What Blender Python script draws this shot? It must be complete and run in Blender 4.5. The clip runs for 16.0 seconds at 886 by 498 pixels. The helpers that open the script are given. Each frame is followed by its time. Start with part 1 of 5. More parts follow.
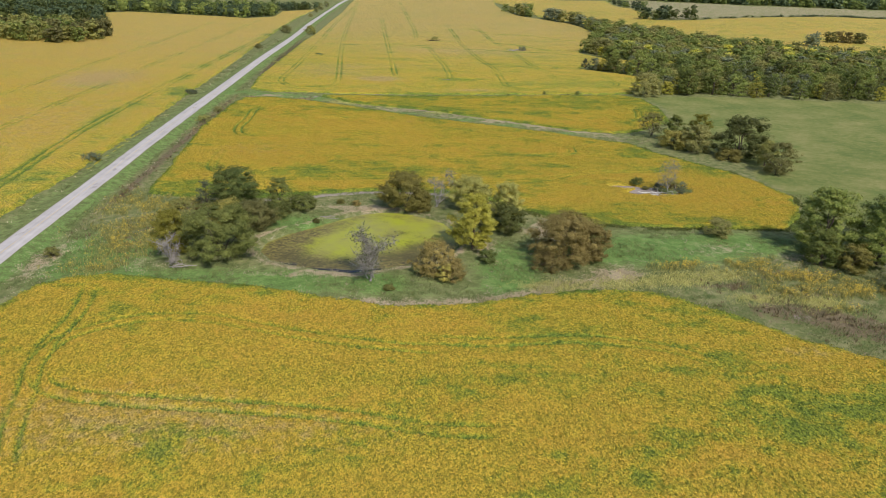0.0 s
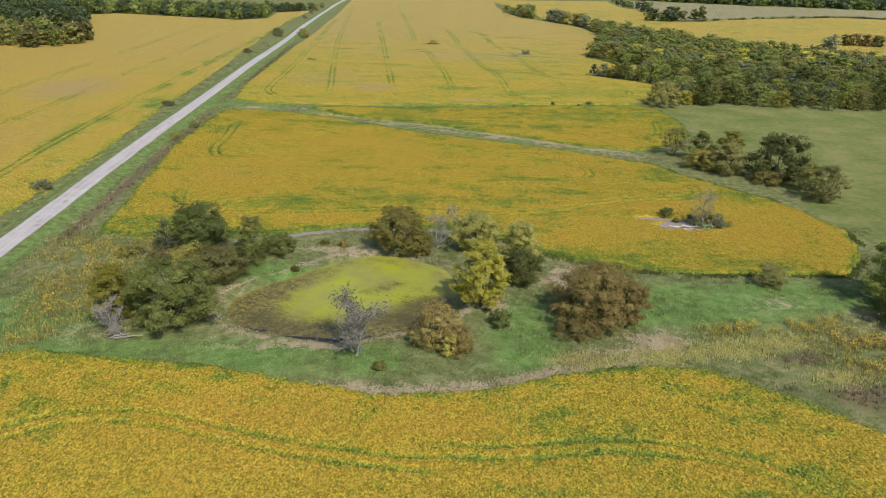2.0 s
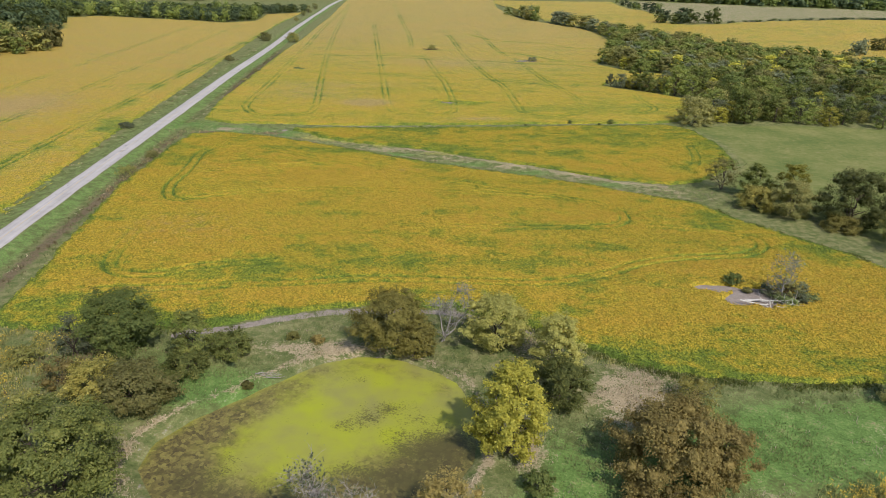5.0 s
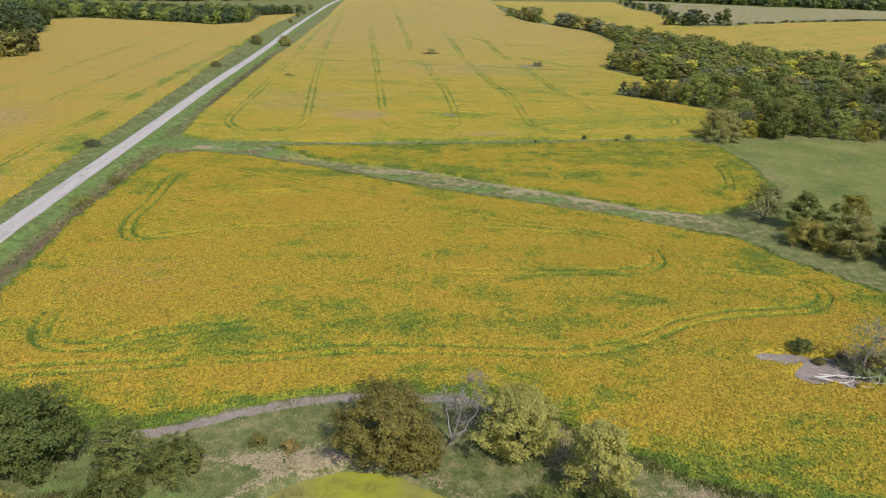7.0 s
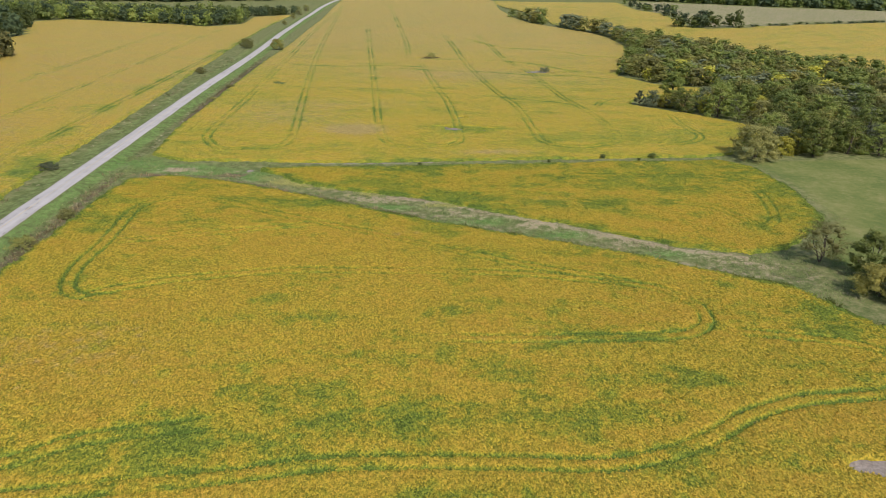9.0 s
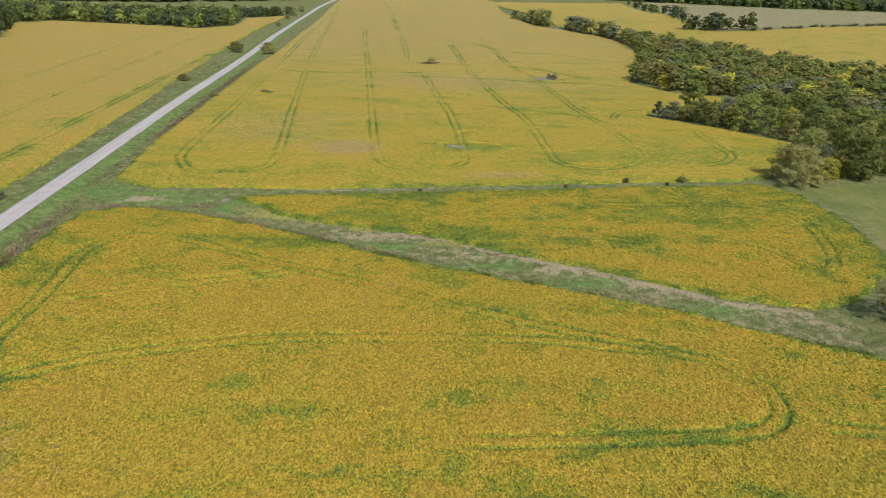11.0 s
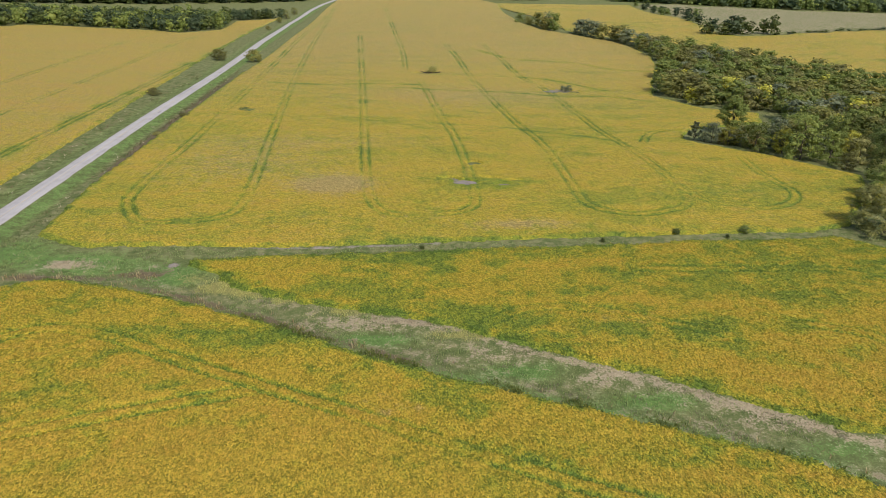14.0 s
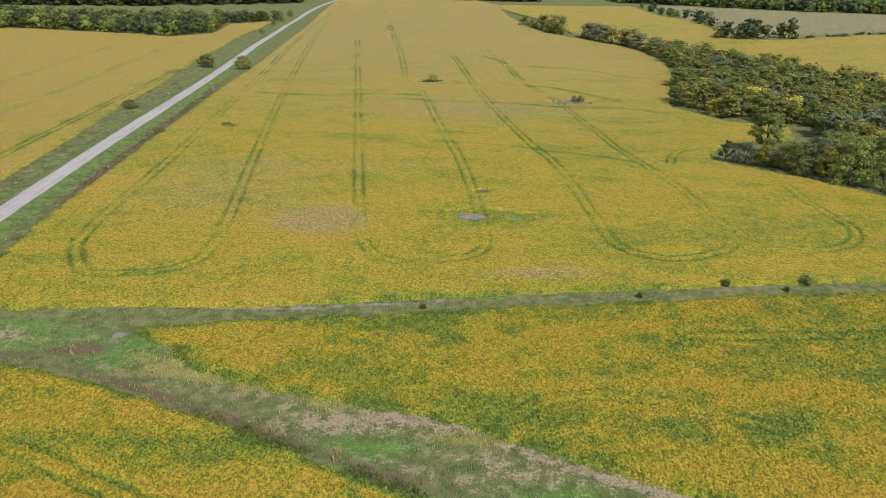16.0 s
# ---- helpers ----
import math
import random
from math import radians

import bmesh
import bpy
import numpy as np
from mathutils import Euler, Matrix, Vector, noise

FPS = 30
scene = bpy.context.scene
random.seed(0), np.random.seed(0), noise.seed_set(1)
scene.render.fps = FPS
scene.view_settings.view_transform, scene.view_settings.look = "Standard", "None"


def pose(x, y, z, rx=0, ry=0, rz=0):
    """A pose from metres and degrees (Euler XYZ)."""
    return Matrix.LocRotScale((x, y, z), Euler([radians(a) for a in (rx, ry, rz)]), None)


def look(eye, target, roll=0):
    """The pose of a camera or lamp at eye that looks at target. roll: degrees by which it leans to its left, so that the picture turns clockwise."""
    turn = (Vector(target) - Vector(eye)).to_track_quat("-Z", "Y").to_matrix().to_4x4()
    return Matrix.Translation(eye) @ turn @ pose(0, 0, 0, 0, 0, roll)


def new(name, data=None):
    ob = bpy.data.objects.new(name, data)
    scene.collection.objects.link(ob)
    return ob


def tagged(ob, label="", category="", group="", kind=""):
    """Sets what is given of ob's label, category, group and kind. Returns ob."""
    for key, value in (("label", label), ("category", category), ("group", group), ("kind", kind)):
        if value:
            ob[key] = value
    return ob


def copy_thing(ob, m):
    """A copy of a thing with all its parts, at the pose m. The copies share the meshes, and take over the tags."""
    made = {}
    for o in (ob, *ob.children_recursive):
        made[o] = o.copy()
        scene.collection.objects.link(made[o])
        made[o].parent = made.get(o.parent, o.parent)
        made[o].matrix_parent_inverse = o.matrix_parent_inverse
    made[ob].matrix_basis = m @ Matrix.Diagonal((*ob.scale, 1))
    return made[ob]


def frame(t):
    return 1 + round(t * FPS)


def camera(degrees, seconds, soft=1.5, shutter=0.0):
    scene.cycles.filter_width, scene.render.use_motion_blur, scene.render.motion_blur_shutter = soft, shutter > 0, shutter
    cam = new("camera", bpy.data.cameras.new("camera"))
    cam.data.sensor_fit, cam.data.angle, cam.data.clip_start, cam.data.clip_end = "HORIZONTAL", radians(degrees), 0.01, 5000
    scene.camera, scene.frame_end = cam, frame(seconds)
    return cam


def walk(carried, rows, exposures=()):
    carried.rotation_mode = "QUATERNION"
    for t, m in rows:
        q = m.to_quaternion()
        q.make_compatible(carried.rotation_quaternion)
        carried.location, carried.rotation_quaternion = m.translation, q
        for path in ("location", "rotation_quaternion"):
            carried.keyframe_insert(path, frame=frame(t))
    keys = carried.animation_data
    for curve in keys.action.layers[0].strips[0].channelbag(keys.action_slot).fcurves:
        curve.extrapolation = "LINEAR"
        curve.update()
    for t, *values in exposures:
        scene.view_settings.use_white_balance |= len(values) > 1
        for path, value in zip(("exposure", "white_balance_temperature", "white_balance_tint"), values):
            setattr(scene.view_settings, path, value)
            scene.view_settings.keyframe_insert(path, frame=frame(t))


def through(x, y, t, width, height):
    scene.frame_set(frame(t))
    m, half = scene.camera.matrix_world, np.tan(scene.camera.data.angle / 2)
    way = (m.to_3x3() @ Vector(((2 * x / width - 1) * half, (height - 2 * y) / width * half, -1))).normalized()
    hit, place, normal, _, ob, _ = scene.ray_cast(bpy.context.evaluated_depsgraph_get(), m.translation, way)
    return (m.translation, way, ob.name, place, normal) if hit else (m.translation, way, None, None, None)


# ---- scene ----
cam = camera(66.4, 16.0, soft=0.6)
METRES, EYE, TILT, LEAN, TURN = 263.15, 70.0, 0.0, 0.0, -5.0
ROWS = [
    (0.0, 0.0, 0.0, 0.0, 0.79, -22.99, -1.85),
    (0.5, -0.0011, 0.0321, -0.0002, 0.74, -22.99, -1.83),
    (1.0, -0.0023, 0.0641, -0.0003, 0.71, -23.0, -1.81),
    (1.5, -0.0037, 0.096, -0.0005, 0.67, -22.99, -1.8),
    (2.0, -0.0051, 0.1276, -0.0006, 0.65, -23.0, -1.81),
    (2.5, -0.0067, 0.1593, -0.0006, 0.63, -23.01, -1.81),
    (3.0, -0.0082, 0.1908, -0.0009, 0.59, -23.01, -1.79),
    (3.5, -0.0098, 0.2223, -0.001, 0.56, -23.02, -1.79),
    (4.0, -0.0114, 0.254, -0.0013, 0.51, -23.03, -1.77),
    (4.5, -0.0131, 0.2856, -0.0014, 0.46, -23.04, -1.76),
    (7.0, -0.0209, 0.4393, -0.0022, 0.29, -23.07, -1.73),
    (7.5, -0.0225, 0.4701, -0.0025, 0.23, -23.08, -1.73),
    (8.0, -0.024, 0.501, -0.0028, 0.21, -23.09, -1.72),
    (8.5, -0.0253, 0.5321, -0.003, 0.2, -23.1, -1.73),
    (9.0, -0.0268, 0.5633, -0.0033, 0.19, -23.1, -1.72),
    (11.5, -0.0341, 0.7187, -0.0051, 0.09, -23.12, -1.83),
    (12.0, -0.0354, 0.7498, -0.0055, 0.1, -23.12, -1.83),
    (12.5, -0.0368, 0.7807, -0.0058, 0.05, -23.1, -1.8),
    (13.0, -0.0385, 0.8119, -0.0061, 0.04, -23.11, -1.79),
    (13.5, -0.0401, 0.843, -0.0063, -0.0, -23.1, -1.78),
    (14.0, -0.042, 0.874, -0.0062, -0.04, -23.11, -1.79),
    (14.5, -0.0435, 0.9053, -0.0065, -0.05, -23.08, -1.78),
    (15.0, -0.0451, 0.9367, -0.0066, -0.07, -23.08, -1.78),
    (15.5, -0.0462, 0.9681, -0.0066, -0.08, -23.09, -1.77),
    (16.0, -0.0467, 0.9988, -0.0064, -0.05, -23.08, -1.78),
]
walk(cam, [(t, pose(0, 0, EYE, TILT, LEAN, TURN) @ pose(METRES * x, METRES * y, METRES * z, 90 + pitch, roll, yaw)) for t, x, y, z, yaw, pitch, roll in ROWS],
     exposures=[(0.0, 0.06), (8.0, 0.02), (16.0, -0.06)])

# ---- world, sun, exposure ----
SUN_EL, SUN_AZ = 49.0, 154.0      # elevation; azimuth clockwise from +y
world = bpy.data.worlds.new("sky")
scene.world = world
world.use_nodes = True
_wn = world.node_tree.nodes
_sky = _wn.new("ShaderNodeTexSky")
_sky.sky_type, _sky.sun_disc = "NISHITA", False
_sky.sun_elevation, _sky.sun_rotation = radians(SUN_EL), radians(SUN_AZ)
_sky.air_density, _sky.dust_density, _sky.ozone_density = 1.0, 1.5, 1.0
world.node_tree.links.new(_sky.outputs[0], _wn["Background"].inputs["Color"])
_wn["Background"].inputs["Strength"].default_value = 0.14
_sd = bpy.data.lights.new("sun", "SUN")
_sd.energy, _sd.angle, _sd.color = 3.45, radians(0.55), (1.0, 0.93, 0.83)
_sun = new("sun", _sd)
_sa, _se = radians(SUN_AZ), radians(SUN_EL)
_sun.matrix_basis = look((0, 0, 300), (-math.sin(_sa) * math.cos(_se), -math.cos(_sa) * math.cos(_se), 300 - math.sin(_se)))


# ---- material tools ----
class Mat:
    """A node material with short names for the nodes that the surfaces here are made of."""

    def __init__(self, name, rough=0.9, spec=0.15):
        self.m = bpy.data.materials.new(name)
        self.m.use_nodes = True
        self.t = self.m.node_tree
        self.b = self.t.nodes["Principled BSDF"]
        self.b.inputs["Roughness"].default_value = rough
        self.b.inputs["Specular IOR Level"].default_value = spec
        self.pos = self.t.nodes.new("ShaderNodeNewGeometry").outputs["Position"]

    def put(self, sock, v):
        if isinstance(v, (int, float)):
            sock.default_value = v
        elif isinstance(v, tuple):
            sock.default_value = (*v, 1.0) if len(v) == 3 and sock.type == "RGBA" else v
        else:
            self.t.links.new(v, sock)

    def scaled(self, sx, sy, sz, vec=None):
        n = self.t.nodes.new("ShaderNodeMapping")
        n.inputs["Scale"].default_value = (sx, sy, sz)
        self.put(n.inputs["Vector"], vec or self.pos)
        return n.outputs[0]

    def noise(self, scale, detail=3.0, rough=0.55, vec=None):
        n = self.t.nodes.new("ShaderNodeTexNoise")
        self.put(n.inputs["Vector"], vec or self.pos)
        n.inputs["Scale"].default_value, n.inputs["Detail"].default_value, n.inputs["Roughness"].default_value = scale, detail, rough
        return n.outputs["Fac"]

    def cells(self, scale, vec=None):
        n = self.t.nodes.new("ShaderNodeTexVoronoi")
        self.put(n.inputs["Vector"], vec or self.pos)
        n.inputs["Scale"].default_value = scale
        s = self.t.nodes.new("ShaderNodeSeparateColor")
        self.t.links.new(n.outputs["Color"], s.inputs[0])
        return s.outputs[0], n.outputs["Distance"]

    def attr(self, name):
        n = self.t.nodes.new("ShaderNodeAttribute")
        n.attribute_name = name
        return n.outputs["Fac"]

    def math(self, op, a, b=0.0, clamp=False):
        n = self.t.nodes.new("ShaderNodeMath")
        n.operation, n.use_clamp = op, clamp
        self.put(n.inputs[0], a), self.put(n.inputs[1], b)
        return n.outputs[0]

    def span(self, v, lo, hi, a=0.0, b=1.0):
        n = self.t.nodes.new("ShaderNodeMapRange")
        n.interpolation_type = "SMOOTHSTEP"
        self.put(n.inputs["Value"], v)
        for k, x in (("From Min", lo), ("From Max", hi), ("To Min", a), ("To Max", b)):
            n.inputs[k].default_value = x
        return n.outputs[0]

    def mix(self, f, a, b, mode="MIX"):
        n = self.t.nodes.new("ShaderNodeMix")
        n.data_type, n.blend_type = "RGBA", mode
        self.put(n.inputs[0], f), self.put(n.inputs[6], a), self.put(n.inputs[7], b)
        return n.outputs[2]

    def ramp(self, f, stops):
        n = self.t.nodes.new("ShaderNodeValToRGB")
        e = n.color_ramp.elements
        while len(e) < len(stops):
            e.new(0.5)
        for s, (p, c) in zip(e, stops):
            s.position, s.color = p, (*c, 1)
        self.put(n.inputs[0], f)
        return n.outputs[0]

    def shade(self, colour, v):
        """colour times the grey value v."""
        n = self.t.nodes.new("ShaderNodeVectorMath")
        n.operation = "SCALE"
        self.put(n.inputs[0], colour), self.put(n.inputs["Scale"], v)
        return n.outputs[0]

    def bump(self, h, strength, dist):
        n = self.t.nodes.new("ShaderNodeBump")
        n.inputs["Strength"].default_value, n.inputs["Distance"].default_value = strength, dist
        self.put(n.inputs["Height"], h)
        self.put(self.b.inputs["Normal"], n.outputs[0])

    def colour(self, c):
        self.put(self.b.inputs["Base Color"], c)
        return self

    def leafy(self, c, through=0.3):
        """Leaves: diffuse, with some light coming through them."""
        self.colour(c)
        tr, mx = self.t.nodes.new("ShaderNodeBsdfTranslucent"), self.t.nodes.new("ShaderNodeMixShader")
        self.put(tr.inputs["Color"], c)
        mx.inputs[0].default_value = through
        self.t.links.new(self.b.outputs[0], mx.inputs[1])
        self.t.links.new(tr.outputs[0], mx.inputs[2])
        self.t.links.new(mx.outputs[0], self.t.nodes["Material Output"].inputs["Surface"])
        return self

    def island(self):
        return self.t.nodes["Geometry"].outputs["Random Per Island"]

    def each(self):
        return self.t.nodes.new("ShaderNodeObjectInfo").outputs["Random"]


def leaf_material(name, a, b, c):
    """Foliage between three colours, leaf by leaf, bough by bough and tree by tree."""
    k = Mat(name, 0.6, 0.25)
    v = k.math("ADD", k.math("MULTIPLY", k.island(), 0.45), k.math("MULTIPLY", k.noise(0.55, 3), 0.76))
    col = k.ramp(k.math("SUBTRACT", v, 0.1, True), [(0.12, a), (0.5, b), (0.9, c)])
    col = k.shade(col, k.span(k.each(), 0, 1, 0.80, 1.85))
    return k.leafy(col, 0.40).m


LEAF = {
    # distant woods: bluer green, with the haze put into the leaf colour
    "far": leaf_material("haze_tinted_leaves", (0.042, 0.066, 0.034), (0.074, 0.104, 0.048), (0.125, 0.155, 0.070)),
    "hedge": leaf_material("dark_olive_leaves", (0.0641, 0.0779, 0.0218), (0.113, 0.13, 0.0339), (0.204, 0.202, 0.0545)),
    "dark": leaf_material("dark_green_leaves", (0.066, 0.090, 0.026), (0.112, 0.142, 0.038), (0.19, 0.205, 0.058)),
    "green": leaf_material("green_leaves", (0.088, 0.118, 0.030), (0.152, 0.184, 0.044), (0.26, 0.26, 0.066)),
    "olive": leaf_material("olive_leaves", (0.108, 0.116, 0.034), (0.180, 0.178, 0.050), (0.275, 0.25, 0.075)),
    "sage": leaf_material("pale_olive_leaves", (0.146, 0.153, 0.0462), (0.243, 0.235, 0.0672), (0.362, 0.329, 0.0998)),
    "grey": leaf_material("grey_green_leaves", (0.09, 0.11, 0.065), (0.15, 0.17, 0.095), (0.23, 0.235, 0.13)),
    "lime": leaf_material("yellow_green_leaves", (0.168, 0.177, 0.0314), (0.336, 0.316, 0.0504), (0.482, 0.42, 0.0784)),
    "gold": leaf_material("golden_olive_leaves", (0.175, 0.166, 0.045), (0.285, 0.256, 0.065), (0.425, 0.362, 0.0975)),
    "rust": leaf_material("rusty_brown_leaves", (0.164, 0.132, 0.0438), (0.268, 0.213, 0.0706), (0.396, 0.318, 0.109)),
    "drab": leaf_material("drab_olive_leaves", (0.130, 0.132, 0.044), (0.205, 0.198, 0.066), (0.30, 0.27, 0.098)),
    "weed": leaf_material("weed_leaves", (0.11, 0.15, 0.055), (0.19, 0.23, 0.085), (0.29, 0.29, 0.12)),
    "straw": leaf_material("dead_grass_blades", (0.27, 0.22, 0.14), (0.39, 0.33, 0.22), (0.50, 0.43, 0.31)),
    "flower": leaf_material("goldenrod_flowers", (0.24, 0.19, 0.045), (0.40, 0.29, 0.045), (0.54, 0.39, 0.05)),
    "sedge": leaf_material("pale_sedge_blades", (0.27, 0.27, 0.09), (0.38, 0.36, 0.13), (0.50, 0.45, 0.19)),
    "dock": leaf_material("brown_weed_stalks", (0.15, 0.118, 0.060), (0.235, 0.185, 0.095), (0.31, 0.25, 0.14)),
}


def bark_material(name, a, b):
    k = Mat(name, 0.9, 0.1)
    n = k.noise(1.2, 4, vec=k.scaled(3, 3, 0.6))
    k.bump(n, 0.6, 0.05)
    return k.colour(k.ramp(n, [(0.3, a), (0.7, b)])).m


BARK = bark_material("brown_bark", (0.06, 0.045, 0.035), (0.15, 0.12, 0.095))
BLEACHED = bark_material("bleached_white_wood", (0.40, 0.37, 0.34), (0.72, 0.69, 0.65))
DEADWOOD = bark_material("weathered_grey_wood", (0.20, 0.175, 0.16), (0.42, 0.39, 0.37))


def soy_material():
    k = Mat("ripening_soybeans", 0.7, 0.18)
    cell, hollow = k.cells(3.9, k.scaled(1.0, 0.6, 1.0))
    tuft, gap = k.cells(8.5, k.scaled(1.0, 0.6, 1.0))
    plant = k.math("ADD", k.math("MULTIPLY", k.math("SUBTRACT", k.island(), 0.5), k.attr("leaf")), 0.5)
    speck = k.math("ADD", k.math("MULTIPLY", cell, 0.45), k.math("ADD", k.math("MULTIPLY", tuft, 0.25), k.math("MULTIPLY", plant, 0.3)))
    broad = k.noise(1.0, 5, 0.6, k.scaled(0.016, 0.045, 0.02))
    mid = k.noise(0.30, 4, 0.68)
    v = k.math("ADD", k.math("MULTIPLY", broad, 0.70), k.math("MULTIPLY", mid, 0.50))
    v = k.math("ADD", v, k.math("MULTIPLY", k.math("SUBTRACT", 1.0, speck), 0.5))
    v = k.math("ADD", k.math("SUBTRACT", v, 0.41), k.math("MULTIPLY", k.attr("green"), 0.36))
    v = k.math("ADD", v, k.math("MULTIPLY", k.attr("track"), 0.66), True)
    col = k.ramp(v, [(0.05, (0.45, 0.270, 0.054)), (0.22, (0.485, 0.318, 0.047)), (0.42, (0.475, 0.352, 0.044)),
                     (0.60, (0.36, 0.318, 0.036)), (0.78, (0.235, 0.275, 0.036)), (1.0, (0.128, 0.192, 0.032))])
    brown = k.span(k.math("ADD", k.attr("brown"), k.math("MULTIPLY", k.math("SUBTRACT", k.noise(0.5, 4, 0.65), 0.42), 1.3)), 0.3, 0.8)
    brown = k.math("MULTIPLY", brown, k.span(k.math("ADD", k.attr("track"), k.attr("green")), 0.2, 0.9, 0.62, 0.1))
    col = k.mix(brown, col, k.ramp(speck, [(0, (0.29, 0.200, 0.100)), (1, (0.53, 0.408, 0.200))]))
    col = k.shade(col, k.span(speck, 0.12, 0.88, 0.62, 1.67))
    k.bump(k.math("SUBTRACT", 1.0, k.math("ADD", hollow, k.math("MULTIPLY", gap, 0.8))), 0.75, 0.30)
    return k.leafy(col, 0.16).m


def ground_material():
    k = Mat("meadow_and_weeds", 0.95, 0.08)
    fine, mid, big = k.noise(2.4, 4, 0.65), k.noise(0.42, 4, 0.62), k.noise(0.05, 4)
    col = k.ramp(k.math("ADD", k.math("MULTIPLY", mid, 0.7), k.math("MULTIPLY", fine, 0.35)),
                 [(0.34, (0.080, 0.110, 0.034)), (0.5, (0.150, 0.172, 0.064)), (0.68, (0.30, 0.255, 0.135))])
    lush = k.ramp(k.math("ADD", k.math("MULTIPLY", mid, 0.5), k.math("MULTIPLY", fine, 0.5)),
                  [(0.36, (0.080, 0.138, 0.036)), (0.52, (0.140, 0.232, 0.062)), (0.68, (0.250, 0.315, 0.105))])
    wob = k.math("MULTIPLY", k.math("SUBTRACT", k.math("ADD", k.math("MULTIPLY", mid, 0.55), k.math("MULTIPLY", fine, 0.45)), 0.5), 3.3)

    def zone(name, lo=0.28, hi=0.72):
        return k.span(k.math("ADD", k.attr(name), wob), lo, hi)

    col = k.mix(zone("lush"), col, lush)
    swath = k.noise(1.0, 4, 0.65, k.scaled(0.02, 0.11, 0.05))
    past = k.ramp(k.math("ADD", k.math("MULTIPLY", big, 0.45), k.math("ADD", k.math("ADD", k.math("MULTIPLY", swath, 0.08), k.math("MULTIPLY", mid, 0.28)), k.math("MULTIPLY", fine, 0.25))),
                  [(0.38, (0.094, 0.138, 0.038)), (0.52, (0.168, 0.194, 0.060)), (0.68, (0.275, 0.255, 0.102))])
    col = k.mix(k.attr("pasture"), col, past)
    dry = k.ramp(fine, [(0.3, (0.25, 0.20, 0.12)), (0.6, (0.42, 0.345, 0.23)), (0.8, (0.52, 0.44, 0.32))])
    col = k.mix(zone("dry"), col, dry)
    sedge = k.ramp(fine, [(0.3, (0.19, 0.19, 0.06)), (0.6, (0.31, 0.285, 0.10)), (0.8, (0.40, 0.36, 0.15))])
    col = k.mix(zone("sedge"), col, sedge)
    dock = k.ramp(fine, [(0.3, (0.100, 0.076, 0.044)), (0.7, (0.225, 0.178, 0.108))])
    col = k.mix(zone("dock"), col, dock)
    mud = k.ramp(k.math("ADD", k.math("MULTIPLY", fine, 0.6), k.math("MULTIPLY", mid, 0.4)),
                 [(0.3, (0.20, 0.165, 0.14)), (0.7, (0.40, 0.345, 0.31))])
    col = k.mix(k.span(k.math("ADD", k.attr("mud"), k.math("MULTIPLY", wob, 0.5)), 0.4, 0.7), col, mud)
    k.bump(k.math("ADD", fine, k.math("MULTIPLY", mid, 1.5)), 0.8, 0.35)
    return k.colour(col).m


def road_material():
    k = Mat("worn_pale_chipseal", 0.85, 0.2)
    n, f = k.noise(0.25, 5, 0.6), k.noise(14, 3)
    streak = k.noise(1.0, 4, 0.6, k.scaled(1.1, 0.03, 1))
    v = k.math("ADD", k.math("MULTIPLY", n, 0.35), k.math("ADD", k.math("MULTIPLY", streak, 0.5), k.math("MULTIPLY", f, 0.15)))
    col = k.ramp(v, [(0.3, (0.30, 0.275, 0.265)), (0.5, (0.44, 0.41, 0.40)), (0.7, (0.55, 0.52, 0.50))])
    patch = k.span(k.noise(1.0, 3, 0.5, k.scaled(0.35, 0.14, 1)), 0.66, 0.70)
    col = k.mix(k.math("MULTIPLY", patch, 0.6), col, (0.24, 0.22, 0.21))
    col = k.mix(k.math("MULTIPLY", k.span(k.math("ADD", k.attr("edge"), k.math("MULTIPLY", n, 0.5)), 0.7, 1.2), 0.8), col, (0.30, 0.27, 0.22))
    k.bump(f, 0.3, 0.02)
    return k.colour(col).m


def water_material():
    k = Mat("duckweed_on_pond_water", 0.45, 0.4)
    mid, fine, big = k.noise(0.30, 4, 0.6), k.noise(3.2, 4, 0.7), k.noise(0.09, 3)
    wob = k.math("MULTIPLY", k.math("SUBTRACT", mid, 0.5), 1.1)
    duck = k.ramp(k.math("ADD", k.math("MULTIPLY", big, 0.8), k.math("MULTIPLY", mid, 0.25)),
                  [(0.3, (0.23, 0.215, 0.075)), (0.5, (0.29, 0.295, 0.045)), (0.72, (0.32, 0.355, 0.012))])
    cell, dist = k.cells(1.6)
    weed = k.ramp(k.math("ADD", k.math("MULTIPLY", fine, 0.65), k.math("MULTIPLY", cell, 0.32)),
                  [(0.3, (0.062, 0.050, 0.020)), (0.52, (0.158, 0.130, 0.040)), (0.75, (0.285, 0.255, 0.070))])
    col = k.mix(k.span(k.math("ADD", k.attr("duck"), wob), 0.05, 0.95), weed, duck)
    mott = k.span(k.math("ADD", k.attr("mott"), k.math("MULTIPLY", k.math("SUBTRACT", k.math("ADD", k.math("MULTIPLY", fine, 0.6), k.math("MULTIPLY", mid, 0.4)), 0.5), 3.4)), 0.35, 0.8)
    col = k.mix(k.math("MULTIPLY", mott, 0.85), col, (0.075, 0.066, 0.020))
    clear = k.span(k.math("ADD", k.attr("clear"), k.math("MULTIPLY", wob, 0.8)), 0.4, 0.8)
    col = k.mix(clear, col, (0.035, 0.026, 0.018))
    k.put(k.b.inputs["Roughness"], k.span(clear, 0, 1, 0.6, 0.12))
    k.bump(fine, 0.25, 0.05)
    return k.colour(col).m


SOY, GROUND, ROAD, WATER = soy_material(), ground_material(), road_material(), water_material()


